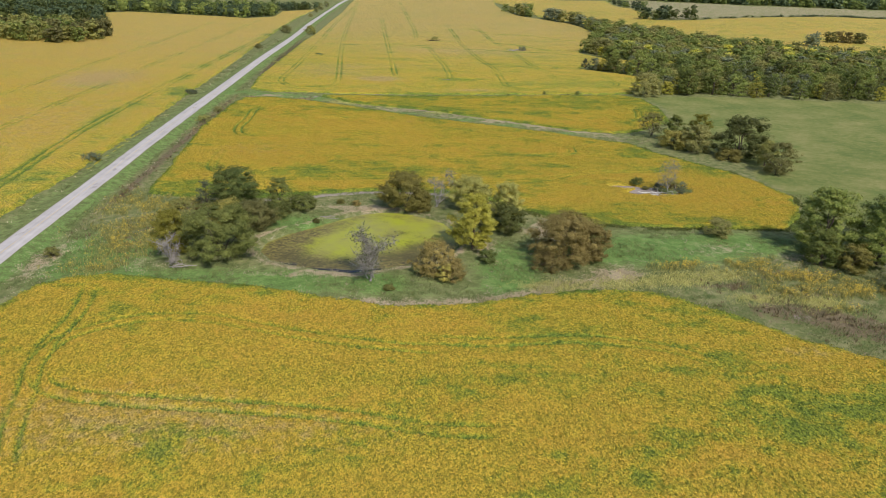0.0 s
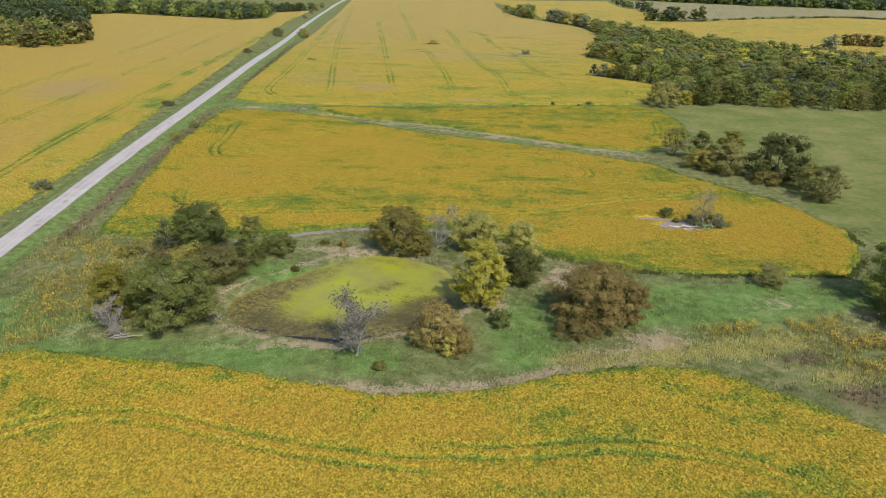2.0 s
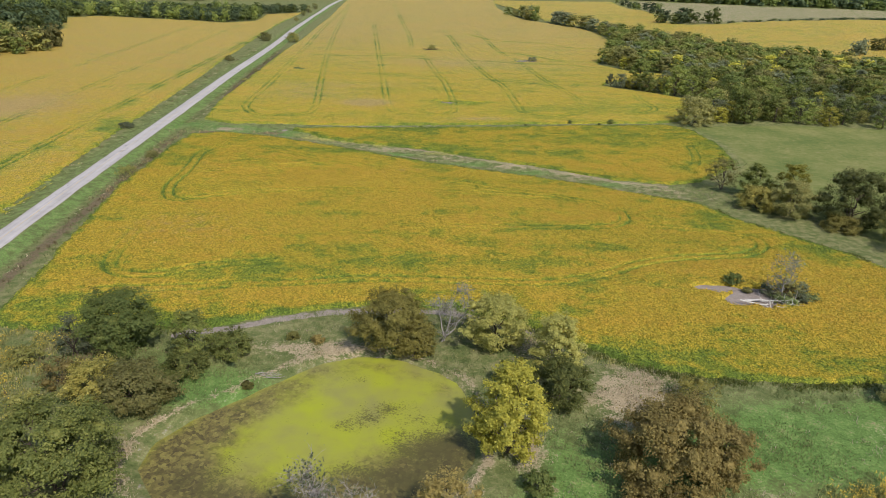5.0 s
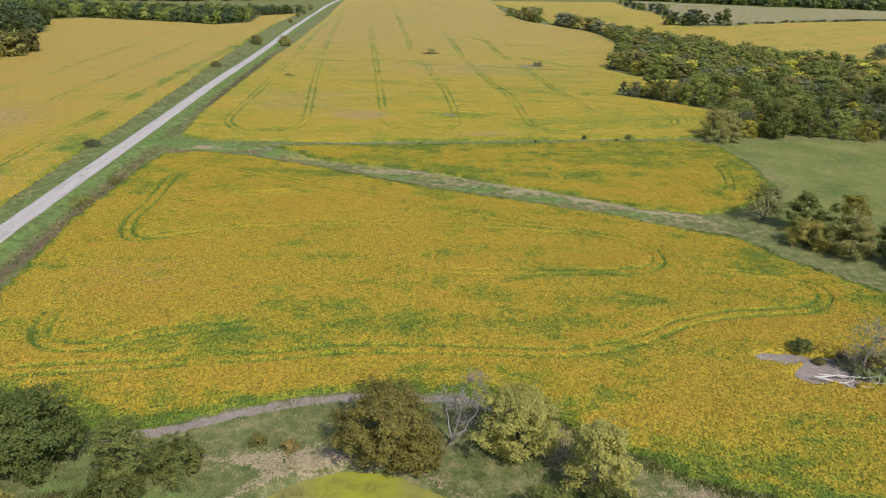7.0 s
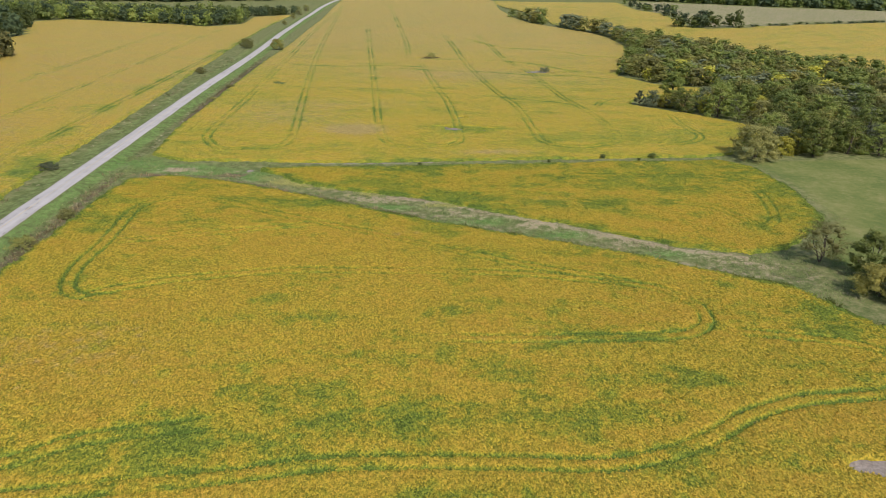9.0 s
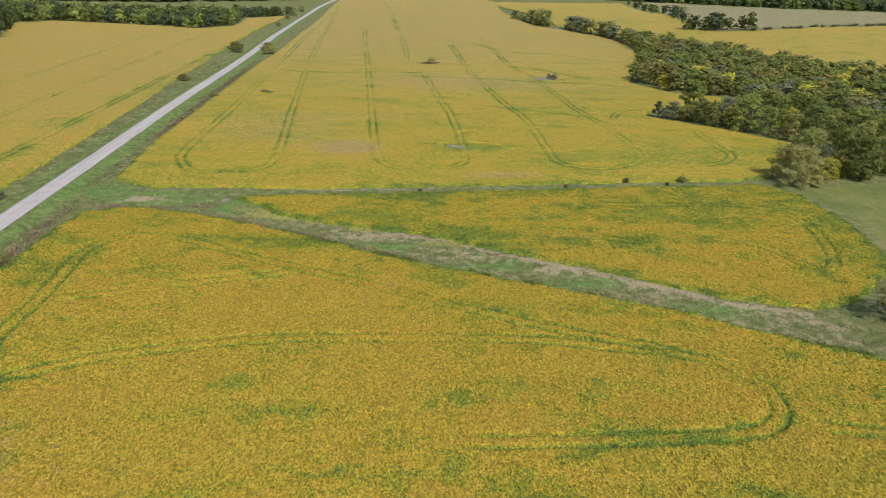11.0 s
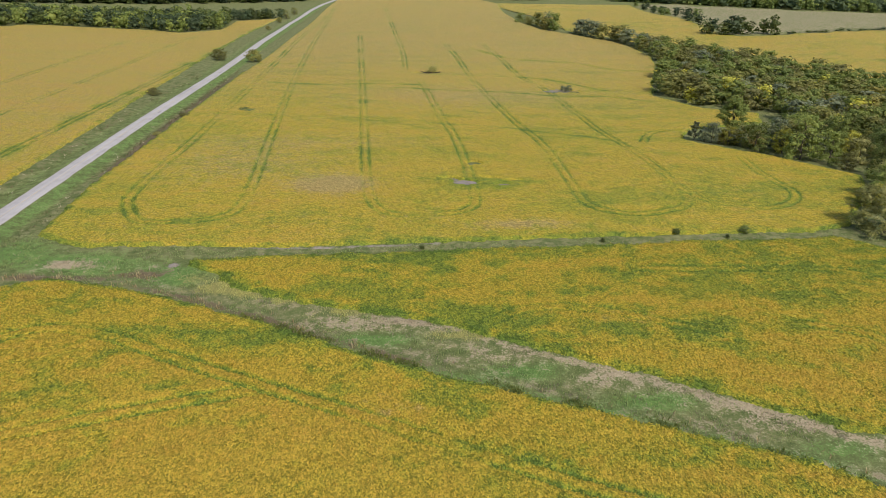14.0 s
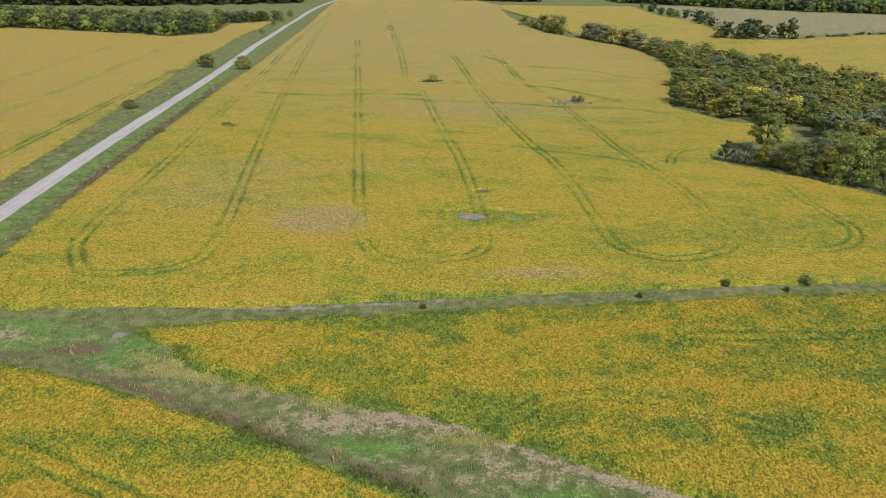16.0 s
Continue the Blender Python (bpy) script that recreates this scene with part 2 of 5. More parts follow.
# ---- mesh tools ----
def quick_mesh(name, verts, faces, material, smooth=False, attrs=None):
    """A mesh from arrays: verts (n, 3), faces (m, 3 or 4)."""
    me = bpy.data.meshes.new(name)
    verts, faces = np.asarray(verts, np.float32), np.asarray(faces, np.int32)
    k = faces.shape[1]
    me.vertices.add(len(verts)), me.loops.add(faces.size), me.polygons.add(len(faces))
    me.vertices.foreach_set("co", verts.ravel())
    me.loops.foreach_set("vertex_index", faces.ravel())
    me.polygons.foreach_set("loop_start", np.arange(0, faces.size, k, dtype=np.int32))
    me.polygons.foreach_set("use_smooth", np.full(len(faces), smooth))
    me.update(calc_edges=True)
    for key, val in (attrs or {}).items():
        me.attributes.new(key, "FLOAT", "POINT").data.foreach_set("value", np.asarray(val, np.float32))
    me.materials.append(material)
    return me


def part(name, me, parent, label=""):
    ob = new(name, me)
    ob.parent = parent
    return tagged(ob, label)


def inside(p, poly):
    """Signed distance of the points p (n, 2) to the outline poly, negative inside."""
    poly = np.asarray(poly, float)
    best, odd = np.full(len(p), 1e18), np.zeros(len(p), bool)
    for a, b in zip(poly, np.roll(poly, -1, 0)):
        e = b - a
        w0, w1 = p[:, 0] - a[0], p[:, 1] - a[1]
        t = np.clip((w0 * e[0] + w1 * e[1]) / (e @ e), 0, 1)
        best = np.minimum(best, (w0 - t * e[0]) ** 2 + (w1 - t * e[1]) ** 2)
        if a[1] != b[1]:
            odd ^= ((a[1] > p[:, 1]) != (b[1] > p[:, 1])) & (p[:, 0] < e[0] * (p[:, 1] - a[1]) / e[1] + a[0])
    return np.where(odd, -1, 1) * np.sqrt(best)


def along(p, line):
    """Distance of the points p to an open line."""
    best = np.full(len(p), 1e18)
    line = np.asarray(line, float)
    for a, b in zip(line[:-1], line[1:]):
        e = b - a
        w0, w1 = p[:, 0] - a[0], p[:, 1] - a[1]
        t = np.clip((w0 * e[0] + w1 * e[1]) / (e @ e), 0, 1)
        best = np.minimum(best, (w0 - t * e[0]) ** 2 + (w1 - t * e[1]) ** 2)
    return np.sqrt(best)


def curve_through(line, n=8):
    """The line rounded: a Catmull-Rom curve through its points."""
    q = np.asarray(line, float)
    q = np.vstack([2 * q[0] - q[1], q, 2 * q[-1] - q[-2]])
    out = []
    for i in range(1, len(q) - 2):
        for t in np.arange(n) / n:
            a, b, c, d = q[i - 1:i + 3]
            out.append(0.5 * (2 * b + (c - a) * t + (2 * a - 5 * b + 4 * c - d) * t * t + (3 * b - a - 3 * c + d) * t ** 3))
    return np.array(out + [q[-2]])


def grain(x, y, size, seed=0):
    """Smooth random values in 0..1 with lumps of the given size."""
    u, v = np.asarray(x) / size + 911.7, np.asarray(y) / size + 533.3
    i, j = np.floor(u).astype(np.int64), np.floor(v).astype(np.int64)
    f, g = u - i, v - j
    f, g = f * f * (3 - 2 * f), g * g * (3 - 2 * g)

    def h(a, b):
        n = (a * 374761393 + b * 668265263 + seed * 1442695041) & 0x7FFFFFFF
        n = ((n ^ (n >> 13)) * 1274126177) & 0x7FFFFFFF
        return ((n ^ (n >> 16)) & 0xFFFF) / 65535.0

    return (h(i, j) * (1 - f) + h(i + 1, j) * f) * (1 - g) + (h(i, j + 1) * (1 - f) + h(i + 1, j + 1) * f) * g


def step(v, a, b):
    t = np.clip((v - a) / (b - a), 0, 1)
    return t * t * (3 - 2 * t)


def blobs(x, y, spots):
    """Soft oval spots: (x, y, half width, half depth, weight)."""
    out = np.zeros_like(x)
    for cx, cy, sx, sy, w in spots:
        out += w * np.exp(-((x - cx) / sx) ** 2 - ((y - cy) / sy) ** 2)
    return out


# ---- the plan: metres, y ahead along the road ----
SWELLS = [(-70, 140, 70, -0.17), (20, 140, 70, -0.74), (110, 140, 70, -0.35), (-70, 230, 70, 0.43), (20, 230, 70, -0.18),
          (110, 230, 70, -0.88), (-70, 320, 70, 0.8), (20, 320, 70, -1.57), (110, 320, 70, -1.69), (-70, 420, 70, -0.4),
          (20, 420, 70, -0.7), (110, 420, 70, 1.57), (0, 600, 130, -0.57), (130, 560, 130, 0.06), (-110, 650, 130, -0.74),
          (520, 900, 175, 15), (160, 1050, 130, 5.5), (330, 1010, 90, 3), (190, 640, 90, -4), (-95, 745, 120, -3), (-200, 1080, 150, -10), (750, 1420, 330, 12)]
POND = [(-35.0, 166.3), (-34.5, 173.1), (-29.5, 179.4), (-19.5, 187.6), (-9.4, 195.6), (-1.8, 198.0), (7.2, 195.9), (16.8, 187.9),
        (19.2, 176.0), (17.5, 165.8), (13.3, 160.3), (6.1, 158.0), (0.2, 155.5), (-9.1, 152.3), (-17.7, 154.0), (-24.7, 156.8), (-30.5, 159.3)]
WATER_Z = -1.75
ROAD_LINE = [(-95.5, -600), (-95.5, 0), (-95.5, 160), (-94.6, 225), (-94.7, 316), (-94.8, 400), (-95.1, 491.6), (-95.2, 555.2), (-94.8, 778.4),
             (-95.1, 848.1), (-95.5, 1082.2), (-86.1, 1249.9), (-77.1, 1345.6), (-59.6, 1491.5), (-19.8, 1789.9), (60, 2400)]
FIELD_NEAR = [(-81.8, 133.2), (-79.3, 142.6), (-73.8, 147.0), (-65.8, 149.2), (-57.8, 148.1), (-46.9, 145.8), (-27.0, 142.6), (-16.3, 138.9),
              (-6.0, 135.7), (0.3, 133.5), (9.1, 133.6), (23.4, 135.5), (36.1, 140.1), (50.2, 141.9), (62.2, 140.5), (68.0, 137.5),
              (76.5, 129.4), (85.4, 119.3), (98.8, 108.2), (130, 88), (200, 50), (260, 0), (260, -200), (-84, -200), (-84, 60)]
FIELD_MID = [(-76, 209.1), (-76.4, 230), (-79.4, 273.2), (-81.2, 298), (-80, 320), (-79.4, 352), (-77, 369.5), (-65.5, 374.5), (-49.9, 371),
             (-32, 363), (-14.9, 354.3), (9.8, 340.2), (34.1, 329), (56.7, 319.2), (77.3, 309), (94.9, 296.6), (107, 290), (116, 270),
             (131, 247), (137, 229), (139.5, 214), (133.6, 197), (120.8, 183.5), (96.3, 184.5), (79.5, 185), (65.1, 187.7), (56.4, 190.5),
             (49.3, 194.4), (42.5, 200.2), (34.2, 207.7), (26.2, 212.2), (18.6, 215.4), (6.6, 217), (-1.4, 216.8), (-11, 215.2),
             (-20, 212.3), (-28.3, 208.8), (-34.6, 206.6), (-43, 206.4), (-57.8, 204.8), (-67, 206.2)]
FIELD_WEDGE = [(-36.5, 385.5), (-9.6, 389), (14, 390.2), (38.8, 392.5), (64.3, 392.9), (91.2, 394.2), (128.5, 395), (137, 396), (146.4, 387.3),
               (148.2, 363), (142.8, 334.4), (133.9, 325.8), (120, 314), (106.5, 310.2), (88.3, 317), (69, 328.6), (59, 334.6), (46, 341),
               (39.6, 344.5), (22.6, 354), (13.2, 357.5), (-4.5, 362.5), (-14.8, 367), (-24.3, 371.8), (-29.7, 378.6), (-37, 383.2)]
FIELD_FAR = [(-79.3, 402), (-67.5, 394.1), (-45.5, 395.2), (-16.2, 394.6), (1.7, 396), (24.7, 397.4), (66.5, 399.3), (132.6, 400.4), (146, 404),
             (170, 430), (184.9, 453.7), (165.7, 482.2), (144.1, 504.8), (141.2, 512.6), (155.8, 535.1), (200.7, 552.2), (211.9, 576.9), (187.4, 591.6), (173.5, 631.2), (193.7, 681.7),
             (211.9, 720.5), (224.6, 768.6), (225.5, 815.1), (217.9, 850.9), (200.4, 883.6), (172.8, 936.8), (162.8, 1003.4), (172.2, 1142.4), (210, 1436.4), (148.2, 1877.8),
             (-19.9, 1892.8), (-57.6, 1491.3), (-61.7, 1400.9), (-68.8, 1205.5), (-74.1, 835.7), (-76.7, 747.6), (-80.1, 688.2), (-80.6, 555.2), (-81, 497.9), (-82.2, 443)]
FIELD_LEFT = [(-108.5, -200), (-108.5, 186), (-106, 227), (-105.5, 292), (-108, 373), (-110.5, 489.6), (-111.7, 544.3), (-115.8, 610.9), (-119.5, 726.3),
              (-120.2, 851.4), (-123.4, 980.3), (-122.1, 1099.7), (-117.1, 1152.9), (-164.4, 1123.3), (-159.8, 1009.8), (-188.5, 959), (-223.9, 985.1), (-297.1, 992.3), (-344.1, 983.8),
              (-362.4, 930.8), (-308.7, 808.8), (-302.2, 780.3), (-311.5, 750.8), (-560.3, 735.4), (-900, 735), (-900, -200)]
FIELD_HILL = [(247.5, 821.6), (232.4, 857.8), (186.4, 938.8), (174.8, 1001), (205.5, 1437.9), (432.3, 1415.7), (361.7, 1061.1), (341.3, 933.5), (333.9, 866.6), (380.7, 862.2),
              (452.6, 877), (530.6, 895.8), (768.9, 1043.5), (1119.4, 1156), (1194.5, 647.6), (571.4, 587), (417.8, 614), (334.8, 639.3), (309.1, 696.1), (282, 759.3)]
PASTURE = [(149, 395), (205, 400), (300, 386), (520, 365), (900, 330), (900, 40), (260, 60), (150, 150), (139, 185), (142, 215), (139, 235),
           (146, 262), (134, 290), (124, 306), (136, 322), (146, 334), (151, 362)]
HAY = [(362.3, 1060.6), (341.8, 934.5), (336, 869), (380.2, 864.6), (452.2, 879.2), (530.2, 898.1), (768.7, 1046.7), (1364.4, 1221.4), (1478.8, 1539.8), (890.6, 1321), (713.7, 1321.4), (627.3, 1358.2), (497.7, 1481.9), (443.4, 1431.9)]
WATERWAY = [(-66, 380), (-45, 379), (-20, 364), (0, 353), (20, 345), (45, 332), (66, 322), (92, 306), (112, 298)]


SEDGE = [(58.5, 145.9, 9, 3), (70.9, 148.4, 9, 3.5), (82.2, 150.7, 9, 3), (88.6, 137.1, 6, 3), (101.6, 135.4, 6, 4), (-25.5, 373, 4, 2.5), (-19, 369, 4, 2), (-12, 366, 3, 1.5), (2, 360, 5, 1.2),
         (26, 350, 7, 1.4), (44, 203, 10, 2.0), (55, 194, 8, 1.6), (40, 145, 8, 3)]


def land(x, y):
    """Height of the ground."""
    z = np.zeros(np.broadcast(x, y).shape)
    for cx, cy, s, a in SWELLS:
        z = z + a * np.exp(-((x - cx) ** 2 + (y - cy) ** 2) / (2 * s * s))
    return z


def road_x(y):
    r = np.array(ROAD_LINE)
    return np.interp(y, r[:, 1], r[:, 0])


def ground_z(x, y):
    """Ground with the road's bed and ditches, the pond's bowl and the sunken waterway."""
    x, y = np.asarray(x, float), np.asarray(y, float)
    shape = np.broadcast(x, y).shape
    x, y = np.broadcast_to(x, shape).ravel(), np.broadcast_to(y, shape).ravel()
    z = land(x, y)
    d = np.abs(x - road_x(y))
    z = z + 0.35 * (1 - step(d, 3.5, 6.5)) - 0.55 * np.exp(-((d - 8.5) / 2.2) ** 2)
    p = np.column_stack([x, y])
    near = (np.abs(x + 8) < 60) & (np.abs(y - 175) < 60)
    if near.any():
        s = inside(p[near], POND)
        z[near] += -2.2 * step(-s, -1.4, 4.5)
    near = (x > -90) & (x < 135) & (np.abs(y - 340) < 70)
    if near.any():
        z[near] -= 0.55 * np.exp(-(along(p[near], WATERWAY) / 5) ** 2)
    return z.reshape(shape)


def rise(lo, hi, fine, coarse, far):
    """Grid lines: fine between lo and hi, growing coarser outside, out to far."""
    mid = list(np.arange(lo, hi + 1e-6, fine))
    s, v, up = fine, hi, []
    while v < far:
        s = min(s * 1.18, coarse if v < hi + 900 else 400)
        v += s
        up.append(v)
    s, v, dn = fine, lo, []
    while v > -far:
        s = min(s * 1.18, coarse if v > lo - 900 else 400)
        v -= s
        dn.append(v)
    return np.array(dn[::-1] + mid + up)


def sheet(xs, ys):
    nx, ny = len(xs), len(ys)
    x, y = np.meshgrid(xs, ys)
    i = (np.arange(ny - 1)[:, None] * nx + np.arange(nx - 1)).ravel()
    return x.ravel(), y.ravel(), np.column_stack([i, i + 1, i + nx + 1, i + nx])


# ---- ground ----
def zones(x, y):
    """How much of each kind of growth or soil there is at each place."""
    p = np.column_stack([x, y])
    dr = np.abs(x - road_x(y))
    right = x > road_x(y)
    ww = along(p, WATERWAY)
    rough = grain(x, y, 9, 5)
    pasture = np.maximum(step(-inside(p, PASTURE), -1, 2), step(-inside(p, HAY), -2, 8) * 0.85)
    lush = 0.15 + np.where(right, 0.40, 0.24) * step(dr, 2.5, 3.5) * (1 - step(dr, np.where(right, 7.0, 9.0), np.where(right, 9.5, 12.5)))
    lush += blobs(x, y, [(-20, 143, 50, 7, .25), (-45, 150, 14, 5, .5), (-62, 150, 8, 5, .4), (30, 152, 7, 16, 1.0), (68, 168, 24, 10, 1.1), (100, 172, 16, 8, 0.8), (-22, 148, 9, 5, 0.8), (-25, 186, 10, 6, 0.8),
                         (-2, 147, 6, 5, .7), (-66, 165, 10, 9, 0.7), (-78, 160, 8, 14, 0.8), (-40, 190, 8, 10, 0.4), (36, 337, 9, 3, 0.8), (8, 349, 9, 3, 0.8), (58, 327, 11, 3, 0.7), (85, 313, 9, 4, 0.5), (-62, 384, 14, 6, .8), (-40, 378, 9, 6, .8), (-80, 392, 8, 8, .6)])
    lush *= 1 - pasture
    dry = 0.3 * np.exp(-((ww - 3.5) / 3) ** 2) + 0.75 * np.exp(-(along(p, [(-8, 136.6), (9, 135.2), (24, 137.4), (34, 141.2), (48, 146.5), (62, 150)]) / 2.2) ** 2)
    dry += blobs(x, y, [(45, 145, 10, 3, 0.9), (58, 152, 8, 5, 0.7), (47, 180, 7, 9, 0.9), (34, 200, 6, 7, 0.7), (52, 187, 6, 5, 0.6), (26, 168, 3, 10, 0.7),
                        (-10, 199, 10, 3, 0.9), (-20, 150.5, 12, 1.4, 0.5), (-58, 156, 5, 4, 0.4), (-84, 158, 5, 9, 0.6), (92, 168, 8, 4, 0.5),
                        (115, 160, 10, 5, .6), (28, 343, 8, 3, .2), (50, 334, 8, 3, .2), (75, 321, 9, 4, .2), (100, 306, 10, 5, .2), (-65, 384, 5, 2, .7), (2, 355, 10, 2.5, .45), (16, 356, 5, 1.5, .4)])
    dry += 0.5 * step(-inside(p, HAY), -2, 8) + 0.72 * np.exp(-(along(p, [(8, 357.6), (23, 352.6), (40, 342.9), (60, 332.6), (70, 326.6), (89, 315), (105, 308.6)]) / 1.1) ** 2) * (0.6 + 0.6 * rough)
    dry += 0.85 * np.exp(-((inside(p, POND) - 1.6) / 0.9) ** 2) * np.where(y < 172, 1, 0.7) * (0.4 + rough)
    dry += np.where(right, 0.15, 0.2 * rough) * np.exp(-((dr - np.where(right, 12, 9.6)) / 1.7) ** 2)
    dock = np.where(right, 0.9, 0.45 * rough) * np.exp(-((dr - np.where(right, 12.2, 11.4)) / 1.9) ** 2) * (step(y, 175, 215) * (1 - 0.9 * step(y, 355, 395)) + 0.9 * step(y, 440, 470) * (1 - step(y, 640, 720))) + blobs(x, y, [(85.4, 144.7, 7, 2.5, 0.8), (90.8, 131.6, 10, 4.5, 0.9), (100.3, 126.5, 9, 4, 0.9), (105, 120.5, 8, 4, 0.9), (100.8, 139.9, 7, 3, 0.6), (-46, 379, 6, 2.5, 1.0), (-66, 376.3, 11, 1.9, 1.2), (-70, 176, 8, 14, .45), (104, 150, 12, 3, 0.6), (-52, 196, 8, 6, 0.5)])
    fm = inside(p, FIELD_MID)
    dock += 0.62 * np.exp(-((fm - 2.4) / 1.5) ** 2) * step(y, 296, 306) * (0.5 + rough) * step(x, -62, -40) * (1 - 0.8 * step(x, 5, 35))
    lush += 0.4 * np.exp(-((fm - 1.4) / 1.3) ** 2) * step(y, 280, 296) * step(x, -10, 20) * (1 - pasture)
    mud = 1.2 * np.exp(-(along(p, [(-38, 204.3), (-28.3, 207), (-20, 210.4), (-11, 213.4), (-1.4, 215), (6.6, 215.2), (18.6, 213.6), (26.2, 210.4), (34, 206)]) / 1.15) ** 2)
    mud += 0.75 * np.exp(-(along(p, [(-24, 394), (-3, 394.6), (24.6, 396.6)]) / 1.0) ** 2) + 0.75 * np.exp(-(along(p, [(-2, 134), (9, 132.5), (24, 135.5), (36, 140.6)]) / 0.9) ** 2)
    mud += blobs(x, y, [(91, 222, 10, 6.5, 1.4), (83, 227, 4, 3, 1.0), (42, 448, 13, 7, 1.3), (-40.6, 383.6, 1.8, 1.2, 1.2), (92, 128, 4, 3, 0.6), (44.1, 471.2, 4, 4, .8), (43, 698.4, 7, 5, 1), (119.5, 637.8, 13, 5, .8)])
    mud += 0.45 * np.exp(-((inside(p, POND) + 0.6) / 0.9) ** 2)
    dock *= 1 - step(inside(p, FIELD_FAR) * -1, 0, 2)
    far = step(np.hypot(x, y - 300), 900, 1500)
    return {"lush": lush * (1 - far), "dry": dry, "dock": dock, "mud": mud, "sedge": blobs(x, y, [(*q, 0.95) for q in SEDGE]) + blobs(x, y, [(-24, 371, 9, 2.6, 0.9), (-34, 377, 5, 2.5, 0.6)]), "pasture": np.maximum(pasture, far * 0.6)}


def build_ground():
    x, y, f = sheet(rise(-112, 140, 1.25, 30, 4600), rise(98, 402, 1.25, 30, 4600))
    zs = zones(x, y)
    z = ground_z(x, y)
    z += (grain(x, y, 3.2, 7) - 0.5) * 0.28 * (np.abs(x - road_x(y)) > 4.5) * (1 - zs["pasture"])
    me = quick_mesh("ground", np.column_stack([x, y, z]), f, GROUND, True, zs)
    return tagged(new("ground", me), "uneven green meadow ground with weeds, dead grass and bare soil", "ground", kind="structure")


build_ground()


def build_road():
    ys = np.concatenate([np.arange(-600, 1500, 3.0), np.arange(1500, 2400, 20.0)])
    us = np.array([-3.45, -3.15, -2.6, -1.6, -0.8, 0, 0.8, 1.6, 2.6, 3.15, 3.45])
    x, y, f = sheet(us, ys)
    side = x.copy()
    w = (grain(y, np.sign(side) * 40, 5, 11) - 0.5) * 0.5
    off = side + np.where(np.abs(side) > 2.9, np.sign(side) * w, 0)
    z = land(road_x(y) + off, y) + 0.35 + 0.09 - 0.018 * off ** 2 * 0.5
    z -= np.where(np.abs(side) > 3.3, 0.16, 0)
    me = quick_mesh("road", np.column_stack([road_x(y) + off, y, z]), f, ROAD, True, {"edge": step(np.abs(side), 2.2, 3.3)})
    tagged(new("road", me), "straight pale chip-sealed country road with ragged edges", "road", kind="structure")


def build_centre_line():
    k = Mat("worn_yellow_road_paint", 0.8, 0.2)
    n = k.math("ADD", k.math("MULTIPLY", k.noise(0.3, 4, 0.6), 0.6), k.math("MULTIPLY", k.noise(5, 3), 0.4))
    paint = k.colour(k.ramp(n, [(0.38, (0.45, 0.415, 0.39)), (0.52, (0.52, 0.42, 0.27)), (0.7, (0.56, 0.43, 0.22))])).m
    ys = np.arange(-200, 1500, 3.0)
    x, y, f = sheet(np.array([-0.13, 0.13]), ys)
    z = land(road_x(y), y) + 0.35 + 0.09 + 0.012
    me = quick_mesh("road_marking", np.column_stack([road_x(y) + x, y, z]), f, paint)
    tagged(new("road_marking", me), "worn pale yellow centre line of the country road", "road marking", kind="structure")


build_road()
build_centre_line()


def build_water():
    x, y, f = sheet(np.arange(-38, 22, 0.5), np.arange(149, 201, 0.5))
    p = np.column_stack([x, y])
    s = inside(p, POND)
    duck = step(-inside(p, [(-22, 163), (-23, 171), (-19, 180), (-9, 192), (0, 197), (10, 193), (18, 184), (18, 174), (12, 171), (2, 166), (-8, 161.5)]), -6.0, 8.0)
    duck += 0.55 * np.exp(-((s + 1.0) / 1.4) ** 2) * step(y, 160, 172)
    mott = blobs(x, y, [(0, 178, 3.5, 2.4, 0.6), (5, 180.5, 4.5, 2.2, 0.6), (-3, 175.5, 4, 1.6, 0.4), (10, 177, 4, 2, 0.35), (12, 170, 9, 4.5, 0.95), (-3, 164, 9, 3.5, 0.5), (-24, 164, 7, 7, 0.65), (-14, 158, 9, 4, 0.6), (8, 162, 8, 4, 0.6), (-2, 190, 4, 2, .4)])
    clear = blobs(x, y, [(-27, 158.5, 6, 1.8, 0.9), (-18, 155, 6, 1.6, 1.0), (-9, 153.6, 6, 1.8, 1.1), (-2, 155, 4, 1.6, 0.7)])
    keep = (s[f] < 2.0).any(1)
    me = quick_mesh("pond_water", np.column_stack([x, y, np.full(len(x), WATER_Z)]), f[keep], WATER, True, {"duck": duck, "mott": mott, "clear": clear})
    tagged(new("water", me), "still pond covered with yellow-green duckweed and brown algae", "pond", kind="structure")


build_water()

